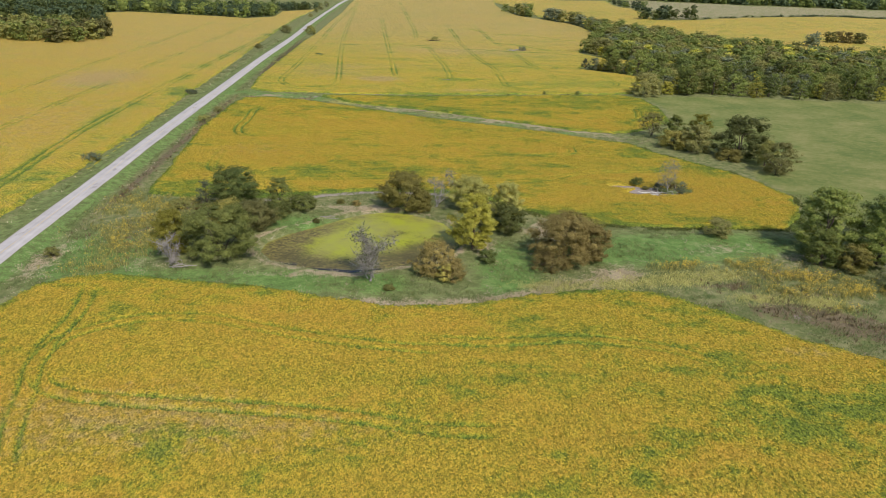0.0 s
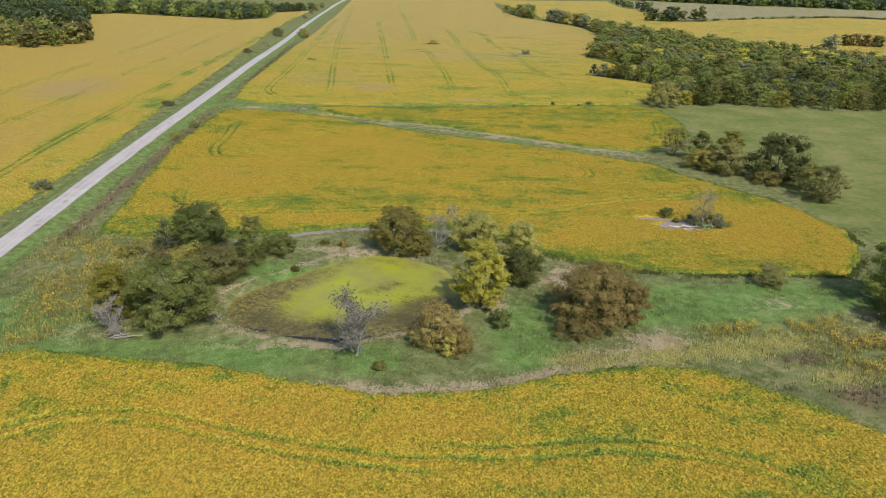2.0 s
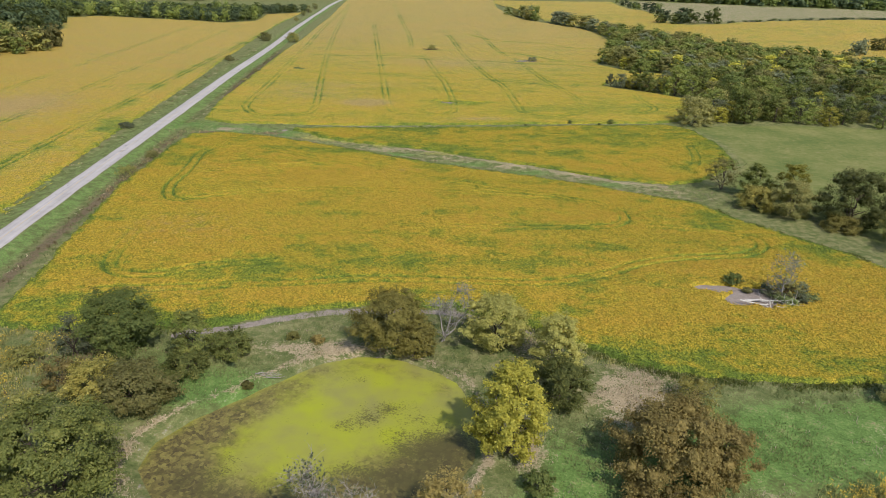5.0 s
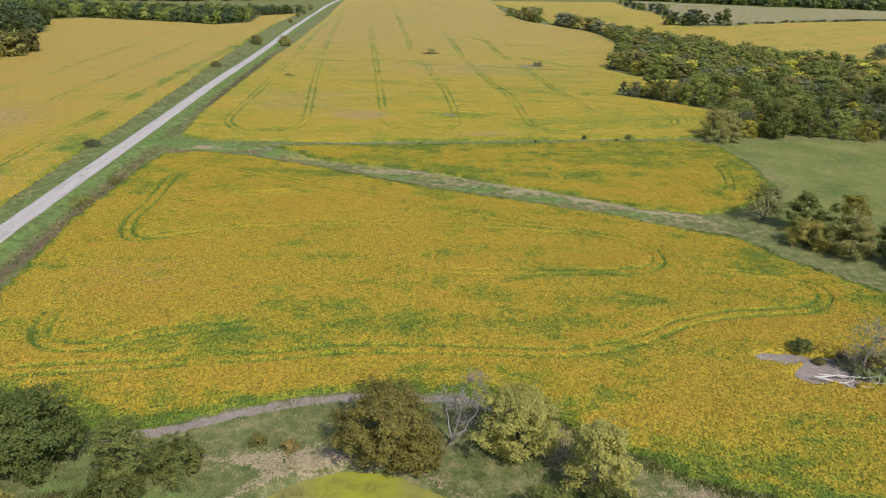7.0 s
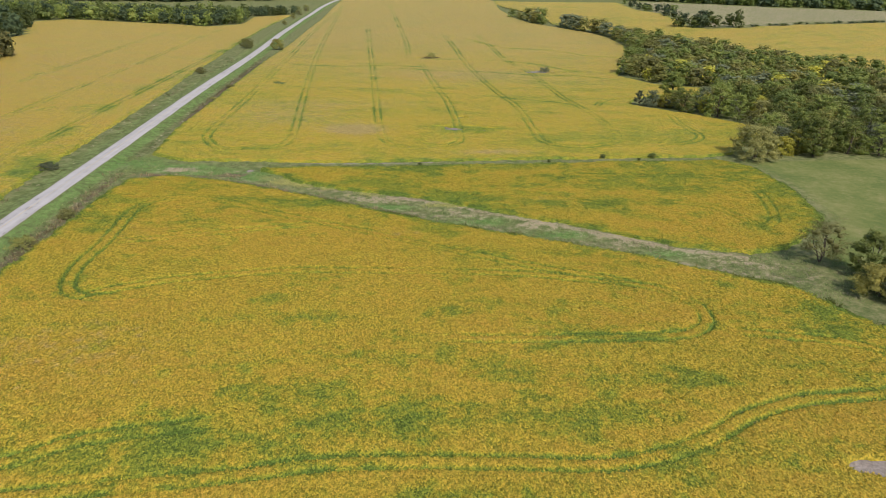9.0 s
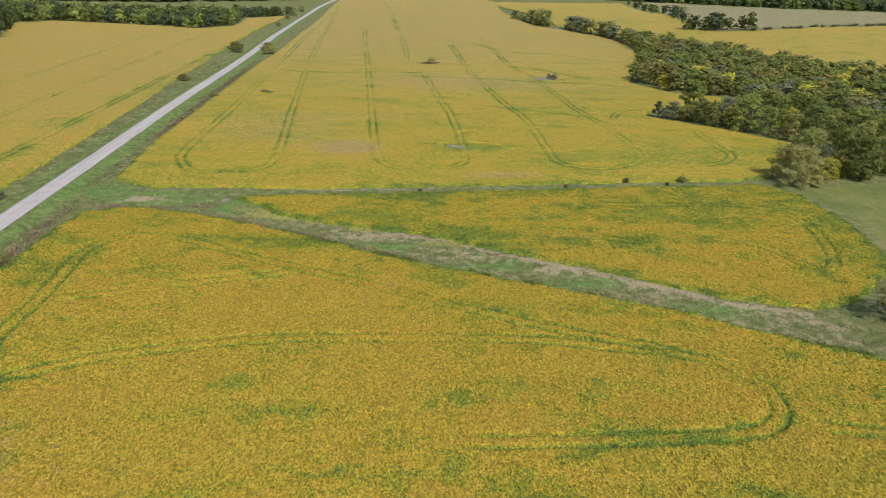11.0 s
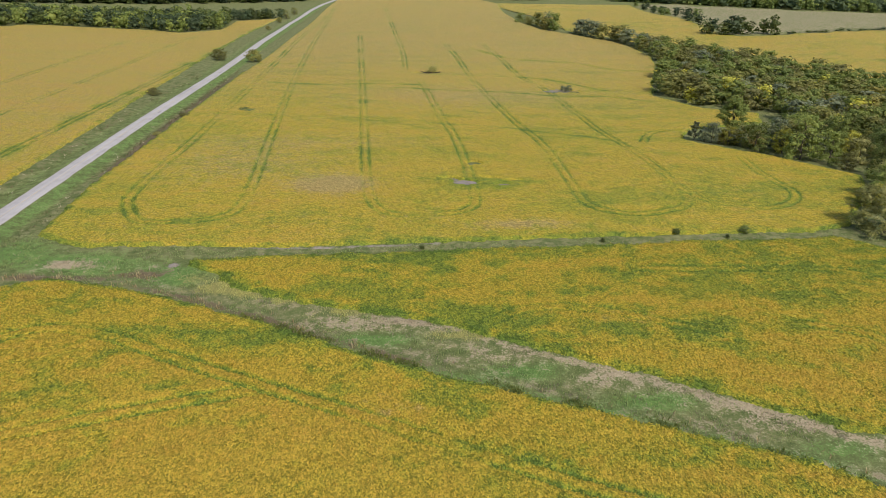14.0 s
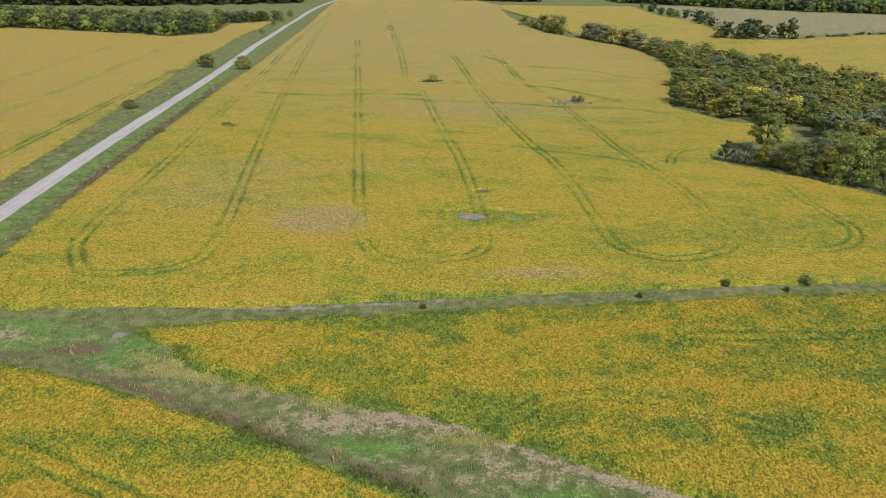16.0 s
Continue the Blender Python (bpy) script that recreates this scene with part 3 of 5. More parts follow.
# ---- crops ----
TRACKS = {
    "near": [
        [(-60.6, 98.4), (-63.1, 106.3), (-64.4, 111.3), (-64.1, 116), (-62.1, 121.1), (-55.9, 125.4), (-46.6, 128.1), (-33.7, 126.6), (-21.5, 122.1), (-9.8, 118.5), (1.4, 116), (10.7, 114.8)],
        [(-62.5, 107.2), (-59.6, 103.6), (-55.7, 101.5), (-50.4, 100), (-40.6, 98.5), (-27.3, 96.9), (-12.9, 94.9), (1.2, 91.5), (8.9, 89.5), (19.5, 88.9)],
        [(-55.7, 82.1), (-58.1, 88.5), (-60, 94.9), (-61.5, 101.1), (-63, 106.5)],
        [(-67.2, 143.9), (-65.4, 135.6), (-64.7, 127.6), (-65.1, 120.7), (-64.9, 113.8)],
        [(8.3, 118.6), (19.6, 117.3), (36.1, 118.2), (47.5, 116.9), (58, 113.4), (66.6, 106.8)]],
    "mid": [
        [(-62, 283), (-47.6, 290.3), (-37, 294), (-21, 298), (1.2, 299.6), (25, 299.2), (40, 298.8), (53, 296), (65.9, 293), (74, 288), (78, 281), (77.4, 274.5), (73.5, 270), (65.4, 267.6), (43.6, 267), (20, 267)],
        [(-50, 351.9), (-57.8, 351.4), (-63, 347), (-65.5, 339), (-65.3, 328), (-64.8, 314), (-65.3, 299.6), (-63.5, 289), (-59, 284), (-52, 283.4)],
        [(-57.9, 352.4), (-44.6, 349.4), (-26, 339.2), (-10, 331), (8.8, 321.5), (25.6, 312.5), (41, 304.8), (54.5, 299), (67, 293.5), (76, 287.5)],
        [(-64, 314.5), (-60, 315.8), (-50.3, 318.1), (-37.7, 322.8), (-25.7, 326.6), (-13, 330.4)],
        [(108, 246), (98, 245.5), (82.6, 244.4), (70, 240.5), (60, 234.6), (51, 230.6), (40, 228.6), (25, 229.5), (-1, 230), (-21, 227), (-62, 222.4)],
        [(83, 244), (100.7, 246), (108.6, 250.6), (110.6, 257), (105, 262.4), (95, 266), (80.7, 269.3)],
        [(-63.5, 262), (-63.4, 250), (-62.9, 240.3), (-61.5, 234.8), (-57, 231.2), (-48.7, 231.4), (-40, 236), (-21, 240)]],
    "wedge": [
        [(70, 378), (100, 377), (126, 374), (133.5, 362), (131, 346), (124.5, 332), (118, 331), (112, 345), (95, 352)],
        [(31.7, 353.3), (34.6, 355.7), (38.6, 358.4), (45, 359.9), (53.1, 359.6), (62.3, 356.7), (70.4, 352.4), (78.2, 348.5), (85.7, 344.9)]],
    "far": [
        [(-43.9, 412.2), (-55.3, 411), (-59.9, 415.1), (-64.1, 424), (-66.3, 431.5), (-66.7, 445.2), (-66.1, 474.7), (-64.8, 516.4), (-64.8, 586.6), (-65.1, 683.5), (-65, 824.8), (-63.3, 996.2), (-57.8, 1176.1)],
        [(-55.3, 411), (-43.7, 411.4), (-36.2, 415.3), (-32.4, 423.5), (-32.3, 448.3), (-34.9, 497.5), (-39, 576.7), (-45, 708.5), (-48.8, 883.1), (-55.7, 1299.2)],
        [(28.7, 417.3), (20.1, 415.6), (13.2, 417.5), (8.9, 422.5), (6.2, 432), (4.8, 449.3), (3.3, 495.6), (0.6, 596.3), (-3.2, 726), (-8.8, 915.1)],
        [(13.2, 417.5), (23.1, 417.5), (28.8, 417.9), (34.9, 420.4), (38.8, 427.6), (39.8, 443.4), (40.9, 475), (40.8, 519.3), (38.8, 554.1), (37.4, 613.4), (35.3, 664.2)],
        [(27.5, 705.7), (28.4, 804.3), (24.5, 974.5), (19.4, 1292.7)],
        [(102, 420.6), (94.7, 416.6), (86.5, 414.9), (79.7, 416.7), (75.2, 420.8), (73, 427.4), (73.6, 441.7), (74.6, 462), (75.8, 483.7), (75.9, 509.1), (73.4, 539.3), (71.8, 584.7), (70.6, 629.2), (69.3, 686), (69.7, 762.4), (67.3, 847.7)],
        [(94.7, 416.6), (101.5, 419.5), (106.4, 425.7), (109.2, 435.7), (110.1, 450), (110.9, 473.1), (110.2, 497), (108.6, 523.5), (109.7, 557.4), (110.2, 597.2), (110.8, 640.7), (103.5, 693), (102.8, 762.8), (99.9, 835.8)],
        [(109.6, 449), (109.8, 434.8), (113, 425.1), (119.9, 420.2), (126.8, 418.5), (134.3, 420.2), (140.9, 424.8), (145.5, 431), (146.8, 437.7), (146.6, 447), (147.7, 460.8), (151.4, 478.9)],
        [(119.6, 501.2), (126.7, 515.6), (134.5, 525.7), (145.2, 530.4), (154.5, 526.7)]],
    "left": [
        [(-121, 180), (-122.3, 214), (-126.5, 290), (-126, 407), (-123.7, 541), (-123.1, 656.9), (-119.8, 828), (-120.7, 1041.6)],
        [(-158, 150), (-160, 290), (-159.5, 543.8), (-163.6, 923.9)],
        [(-195, 150), (-197, 300), (-197, 564.2), (-207.6, 925.5)]],
    "hill": [],
}
GREEN = {
    "near": [(-5, 120, 10, 3, .5), (-13, 108, 8, 3, .4), (48, 108, 10, 3, .5), (61, 106, 8, 3, .5), (52, 99, 8, 3, .4), (70, 91, 10, 4, .5), (40, 104, 55, 9, 0.45), (95, 92, 40, 9, 0.55), (10, 118, 30, 3, 0.4), (20, 84, 40, 8, 0.35), (50, 139, 16, 3, 0.6), (36, 122, 14, 2.5, 0.5), (-60, 70, 18, 12, -0.25), (110, 98, 20, 6, -0.3)],
    "mid": [(95, 191, 20, 4, .9), (78, 199, 14, 5, .6), (-27, 240, 9, 5, .5), (-31, 233, 10, 4, .4), (-1, 241, 9, 4, .4), (-6, 248, 10, 3, .4), (28, 239, 6, 4, .4), (26, 250, 6, 3, .35), (-18, 257, 8, 3, .3), (47, 228, 8, 3, .4), (-5, 238, 45, 8, 0.45), (10, 216, 30, 4, 0.5), (50, 205, 24, 8, 0.35), (110, 275, 10, 12, 0.75), (125, 250, 9, 12, 0.6), (92, 288, 12, 5, 0.5), (40, 285, 30, 10, -0.15), (-60, 215, 12, 6, 0.5), (60, 196, 20, 4, 0.6), (100, 187, 20, 2.5, 0.7), (-30, 208, 20, 2.5, 0.3), (-30, 322, 30, 10, -0.2), (70, 222, 14, 8, -0.1), (-20, 262, 50, 5, 0.25)],
    "wedge": [(-29, 377, 8, 3, .5), (13, 369, 10, 5, .4), (50, 367, 8, 3, .4), (46, 385, 10, 5, .4), (60, 388, 40, 4, 0.5), (10, 386, 40, 4, 0.45), (115, 380, 26, 14, 0.55), (105, 360, 20, 8, 0.35), (30, 352, 12, 4, 0.5), (80, 330, 26, 8, -0.25), (125, 318, 10, 8, -0.2), (-10, 372, 14, 5, 0.3)],
    "far": [(60, 425, 40, 25, 0.22), (120.5, 451.3, 30, 20, 0.35), (44, 448, 14, 6, 1.5), (46, 441, 9, 4, 0.8), (85.5, 480.2, 14, 10, 0.4), (121.8, 510.8, 26, 10, 0.3), (-4.3, 659.9, 32, 5, 0.55), (103.3, 673, 40, 7, 0.5), (146, 643.9, 24, 5, 0.55), (175.2, 714.9, 40, 6, 0.45), (-26.1, 736.1, 30, 5, 0.4), (-53.8, 566.1, 8, 8, 0.7), (71.8, 695.3, 30, 4, 0.5), (-20, 440, 40, 20, -0.1), (0, 401, 70, 3.5, .35), (90, 403, 50, 3, .4)],
    "left": [(-114, 384, 9, 26, 1.2), (-116.7, 566.1, 5, 60, 0.35), (-114, 240, 6, 60, 0.6), (-128.4, 471, 8, 26, 0.4), (-123.7, 726.2, 6, 120, .35)],
    "hill": [],
}
BROWN = {
    "near": [(-45, 94, 30, 12, 0.55), (-10, 90, 26, 6, 0.3), (110, 96, 14, 4, 0.7), (84, 112, 9, 3, 0.5)],
    "mid": [(45, 266, 26, 10, 0.32), (-52, 262, 26, 18, 0.5), (-60, 320, 14, 14, 0.35), (-50, 222, 24, 8, .35), (10, 325, 10, 4, 0.5), (30, 232, 30, 5, 0.22)],
    "wedge": [(60, 352, 26, 10, 0.25)],
    "far": [(-6, 446, 11, 8, 1.3), (50, 408, 14, 3.5, 0.6), (-40.1, 471, 30, 25, 0.3), (61.5, 612.7, 60, 30, 0.3), (-20.1, 501.9, 50, 12, .2)],
    "left": [(-170, 420, 20, 30, 0.6), (-150, 300, 30, 60, 0.2)],
    "hill": [],
}
HOLES = {"mid": [(93, 220.6, 9.6, 4.8), (84.5, 225.8, 5, 2.2)], "far": [(38, 448, 4.4, 3), (50, 445.5, 2.6, 1.4), (47.1, 452.8, 3, 1.1), (55, 449, 3, 1.0), (33.1, 452.7, 2.6, 1.0), (49, 440, 2.2, 0.9), (44.1, 471.2, 3, 2.5), (43, 698.4, 8, 4), (119.5, 637.8, 14, 3.4)]}


# green channels across the far field: line and half width
CHANNELS = [([(50.5, 688.5), (80.8, 687.1), (115.3, 681.2), (134.5, 660.2), (149, 641.6)], 2.2),
            ([(19.8, 638), (45.6, 633.3), (81.1, 628.8), (110.7, 621.4), (142.3, 621.9), (165.4, 608.4)], 2.2),
            ([(86.9, 815.6), (99.8, 782.5), (112.8, 760.6), (157.8, 741.6), (175.2, 719.7), (210.5, 709.2)], 2.6),
            ([(-58.7, 653.7), (-23.7, 646.3), (4.2, 651.3), (32.9, 649.4)], 2.4),
            ([(-79.6, 735.9), (-30.7, 730.5), (-0.4, 716.7), (28.4, 697.6), (50.3, 686.5)], 0.9),
            ([(37.1, 538.1), (63.4, 530.9), (80.1, 521.7), (99.8, 511.1), (110.2, 502.7)], 1.5)]


def leaf_quads(centres, normals, size, rng, tilt=0.42):
    """One small bent leaf clump at each centre."""
    n = len(centres)
    nr = normals + rng.normal(0, tilt, (n, 3))
    nr /= np.linalg.norm(nr, axis=1)[:, None] + 1e-9
    u = np.cross(nr, rng.normal(0, 1, (n, 3)))
    u /= np.linalg.norm(u, axis=1)[:, None] + 1e-9
    v = np.cross(nr, u)
    s = size * rng.uniform(0.6, 1.35, (n, 1))
    w = s * rng.uniform(0.45, 0.9, (n, 1))
    q = np.stack([centres - u * s, centres - v * w + nr * s * 0.15, centres + u * s, centres + v * w + nr * s * 0.15], 1)
    return q.reshape(-1, 3), np.arange(4 * n).reshape(-1, 4)


RUTS = {"near": 1.3, "mid": 1.4, "wedge": 0.7, "far": 0.85, "left": 1.4, "hill": 0}


def build_field(key, outline, xs, ys, lump, label, clumps=0):
    x, y, f = sheet(xs, ys)
    rng = np.random.default_rng(len(key) * 7 + 1)
    dx, dy = xs[1] - xs[0], ys[1] - ys[0]
    tight = max(dx, dy) < 1.2
    if tight:
        x, y = x + rng.uniform(-.3, .3, len(x)) * dx, y + rng.uniform(-.3, .3, len(y)) * dy
    p = np.column_stack([x, y])
    s = inside(p, outline)
    keep = (s[f] < 1.2).any(1)
    used = np.unique(f[keep])
    re = np.full(len(x), -1)
    re[used] = np.arange(len(used))
    x, y, p, s, f = x[used], y[used], p[used], s[used], re[f[keep]]
    ragged = s + (grain(x, y, 2.0, 3) - 0.5) * 1.3 + (grain(x, y, 0.7, 4) - 0.5) * 0.5
    for cx, cy, rx, ry in HOLES.get(key, []):
        q = np.hypot((x - cx) / rx, (y - cy) / ry)
        ragged = np.maximum(ragged, (1.0 - q + (grain(x, y, 2.6, 9) - 0.5) * 0.7) * min(rx, ry))
    crop = step(-ragged, -0.2, 0.55) if tight else step(-s, -0.5, 0.5)
    rut = np.zeros(len(x))
    for line in TRACKS[key]:
        c = curve_through(line, 5)
        d = np.full(len(x), 99.0)
        for i in range(0, len(c) - 1, 4):
            c4 = c[i:i + 5]
            lo, hi = c4.min(0) - 4, c4.max(0) + 4
            hit = np.flatnonzero((x > lo[0]) & (x < hi[0]) & (y > lo[1]) & (y < hi[1]))
            if len(hit):
                d[hit] = np.minimum(d[hit], along(p[hit], c4))
        deep = RUTS[key] * (0.2 + 1.25 * grain(x, y, 17, 21) * (0.45 + 0.7 * grain(x, y, 2.5, 22)))
        for end in (line[0], line[-1]):
            deep = deep * step(np.hypot(x - end[0], y - end[1]), 0.5, 5)
        rut = np.maximum(rut, deep * np.exp(-((d - 1.5) / (0.40 if dx < 0.6 else 0.52 if tight else 0.75)) ** 2))
    rut = np.clip(rut, 0, 1)
    gap = (rng.uniform(0, 1, len(x)) < 0.06) * (lump > 0.02) * (1 - step(y, 380, 520))
    z = land(x, y) - 0.45 + crop * (1.28 + (grain(x, y, 6, 31) - 0.5) * 0.25 + rng.uniform(-1, 1, len(x)) * lump * (1 - 0.55 * step(y, 380, 560)) - 0.72 * rut - 0.3 * gap)
    # greener plants in ragged patches, drawn out along the rows
    ragg = grain(x * 0.45, y, 9, 41) * 0.26 + grain(x * 0.55, y, 4, 42) * 0.28 + grain(x * 0.6, y, 1.7, 43) * 0.26 + grain(x, y, 0.8, 44) * 0.20
    wide = grain(x * 0.5, y, 45, 45) - 0.5
    lift = np.clip(blobs(x, y, GREEN[key]), -1, 1.2)
    base = {"wedge": 0.11, "far": 0.10, "near": 0.03, "mid": 0.02, "left": -0.12, "hill": 0.04}[key]
    green = (0.6 if key == "far" else 1.0) * step(ragg + 0.16 * lift + 0.20 * wide + base, 0.47, 0.80) - 0.1 + {"left": 0.7, "far": 0.30, "mid": 0.40, "near": 0.32}.get(key, 0.25) * lift + base
    green = green * (1 - 0.4 * step(y, 430, 850)) + {"mid": 1.1, "near": 0.95}.get(key, 0.75) * step(s + (grain(x, y, 3, 48) - 0.5) * 2.4, -2.4, -0.2)
    if key == "far":
        for line, wide in CHANNELS:
            green = green + 0.9 * np.exp(-(along(p, curve_through(line, 4)) / wide) ** 2) * (0.35 + grain(x, y, 8, 47))
    if key == "left":
        green = green + 0.75 * np.exp(-((along(p, TRACKS["left"][0]) - 2) / 5) ** 2) * step(grain(x, y * 0.4, 7, 49), 0.3, 0.8)
    marks = {"green": green, "track": rut, "brown": {"far": 0.20, "left": 0.18}.get(key, 0.0) + blobs(x, y, BROWN[key]) * (0.6 if key == "mid" else 0.8) + {"far": 0.34, "left": 0.26, "hill": 0.4}.get(key, 0.2) * step(y, {"left": 200, "far": 420}.get(key, 300), 850 if key == "far" else 660), "leaf": np.zeros(len(x))}
    v = np.column_stack([x, y, z])
    if clumps:
        # tilted clumps of leaves standing out of the canopy
        up = np.repeat(np.flatnonzero((crop > 0.15) & (rut < 0.45) & (gap < 0.5)), clumps)
        c = v[up] + np.column_stack([rng.uniform(-.55, .55, (len(up), 2)) * dx, rng.uniform(0.0, 0.2, len(up))])
        lv, lf = leaf_quads(c, np.tile([0, 0, 1.0], (len(up), 1)), min(0.19, 0.36 * math.sqrt(dx * dy)), rng, 0.7)
        f = np.vstack([f, lf + len(v)])
        v = np.vstack([v, lv])
        marks = {k: np.concatenate([m, np.repeat(m[up], 4) if k != "leaf" else np.ones(4 * len(up))]) for k, m in marks.items()}
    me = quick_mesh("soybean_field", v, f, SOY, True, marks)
    return tagged(new("soybean_field", me), label, "crop field", "soybean fields", "stuff")


build_field("near", FIELD_NEAR, np.arange(-86, 172, 0.5), np.arange(70, 152, 0.5), 0.13, "golden ripening soybeans in front of the pond, with wheel tracks", 2)
build_field("near", FIELD_NEAR, np.arange(-86, 252, 1.1), np.arange(-60, 71, 1.1), 0.12, "golden ripening soybeans in the open field", 3)
build_field("near", FIELD_NEAR, np.arange(-86, 260, 6.0), np.arange(-200, -57, 6.0), 0.0, "golden ripening soybeans in the open field")
build_field("mid", FIELD_MID, np.arange(-84, 142, 0.52), np.arange(181, 377, 0.52), 0.13, "golden soybeans with curving wheel tracks behind the pond", 2)
build_field("wedge", FIELD_WEDGE, np.arange(-40, 151, 0.55), np.arange(308, 399, 0.55), 0.13, "yellow and green soybeans in a wedge beside the grass waterway", 2)
build_field("far", FIELD_FAR, np.arange(-86, 210, 0.7), np.arange(392, 560.1, 0.7), 0.12, "yellow soybeans with straight pairs of wheel tracks")
build_field("far", FIELD_FAR, np.arange(-86, 246, 0.9), np.concatenate([np.arange(720, 800, 2.0), np.arange(800, 1904, 8.0)]), 0.08, "wide yellow soybean field along the road")
build_field("far", FIELD_FAR, np.arange(-86, 238, 1.0), np.arange(559.4, 721, 1.15), 0.12, "golden soybeans between the road and the woods")
build_field("left", FIELD_LEFT, np.arange(-262, -100, 0.9), np.concatenate([np.arange(130, 500, 1.2), np.arange(500, 1266, 5.0)]), 0.08, "golden soybean field across the road")
build_field("left", FIELD_LEFT, np.arange(-262, -100, 1.15), np.arange(-40, 131.2, 1.15), 0.06, "golden soybean field across the road")
build_field("left", FIELD_LEFT, np.arange(-264, -100, 6.0), np.arange(-202, -39, 6.0), 0.0, "golden soybean field across the road")
build_field("left", FIELD_LEFT, np.arange(-904, -254, 9.0), np.arange(-202, 1200, 9.0), 0.0, "golden soybean field across the road")
build_field("hill", FIELD_HILL, np.arange(195, 1204, 9.0), np.arange(605, 1580, 9.0), 0.0, "pale yellow soybeans on far rising ground beyond the woods")


# ---- trees and shrubs ----
def tubes(paths, n=6):
    """Tapered round limbs as arrays: paths of (points, radii)."""
    vs, fs, base = [], [], 0
    for pts, rad in paths:
        pts = np.asarray(pts, float)
        tan = np.gradient(pts, axis=0)
        tan /= np.linalg.norm(tan, axis=1)[:, None] + 1e-9
        ref = np.where(np.abs(tan[:, 2:]) > 0.9, [[1, 0, 0]], [[0, 0, 1]])
        u = np.cross(tan, ref)
        u /= np.linalg.norm(u, axis=1)[:, None]
        v = np.cross(tan, u)
        a = np.arange(n) * 2 * math.pi / n
        ring = pts[:, None] + np.asarray(rad)[:, None, None] * (np.cos(a)[None, :, None] * u[:, None] + np.sin(a)[None, :, None] * v[:, None])
        vs.append(ring.reshape(-1, 3))
        for k in range(len(pts) - 1):
            i = base + k * n + np.arange(n)
            j = base + k * n + (np.arange(n) + 1) % n
            fs.append(np.column_stack([i, j, j + n, i + n]))
        base += len(pts) * n
    return np.vstack(vs), np.vstack(fs)


def bough(a, b, r0, r1, rng, wander=0.12, k=5):
    a, b = np.asarray(a, float), np.asarray(b, float)
    t = np.linspace(0, 1, k)[:, None]
    pts = a + (b - a) * t + rng.normal(0, wander, (k, 3)) * np.linalg.norm(b - a) * t * (1 - t * 0.6)
    return pts, np.linspace(r0, r1, k)


def crown_lobes(h, w, rng, count, low, shape, big=1.0):
    """Centres and radii of the crown's leafy masses."""
    out = []
    for i in range(count):
        a = i * 2.4 + rng.uniform(-0.5, 0.5)
        t = (i + 0.5) / count
        zz = low + (1 - low) * t
        if shape == "round":
            reach = math.sqrt(max(0.05, 1 - (2 * (t - 0.42)) ** 2 * 0.85))
        elif shape == "cone":
            reach = 1.05 - 0.85 * t
        elif shape == "wide":
            reach = 0.55 + 0.5 * math.sin(math.pi * min(1, t * 0.9 + 0.2))
        else:
            reach = 0.75 + 0.3 * math.sin(5 * t)
        reach *= rng.uniform(0.8, 1.14)
        r = big * w * rng.uniform(0.10, 0.165) * (16 / max(count, 12)) ** 0.29
        d = max(0, w / 2 * reach - r * 0.7) * math.sqrt(rng.uniform(0.3, 1.0))
        c = np.array([d * math.cos(a), d * math.sin(a), min(h * zz, h - r * 0.75)])
        out.append((*c, r * 0.9, r * rng.uniform(0.5, 0.75)))
        for _ in range(4):
            o = rng.normal(0, 1, 3) + np.array([math.cos(a), math.sin(a), 0.0]) * 0.5
            o[2] = abs(o[2]) * 0.55 - 0.1
            o *= r * rng.uniform(0.8, 1.5) / np.linalg.norm(o)
            k = r * rng.uniform(0.3, 0.6)
            q = c + o
            out.append((q[0], q[1], min(max(q[2], k * 0.6), h - k * 0.4), k, k * rng.uniform(0.5, 0.8)))
    return out


def cube_ball():
    """A small round mass of 24 four-sided faces."""
    vs, fs, seen = [], [], {}
    for ax in range(3):
        for sg in (-1, 1):
            for i in range(2):
                for j in range(2):
                    q = []
                    for u, v in ((i, j), (i + 1, j), (i + 1, j + 1), (i, j + 1)):
                        c = [0.0, 0.0, 0.0]
                        c[ax], c[(ax + 1) % 3], c[(ax + 2) % 3] = sg, u - 1.0, (v - 1.0) * sg
                        k = tuple(c)
                        if k not in seen:
                            seen[k] = len(vs)
                            vs.append(np.array(c) / np.linalg.norm(c))
                        q.append(seen[k])
                    fs.append(q)
    return np.array(vs), np.array(fs)


BALL = cube_ball()


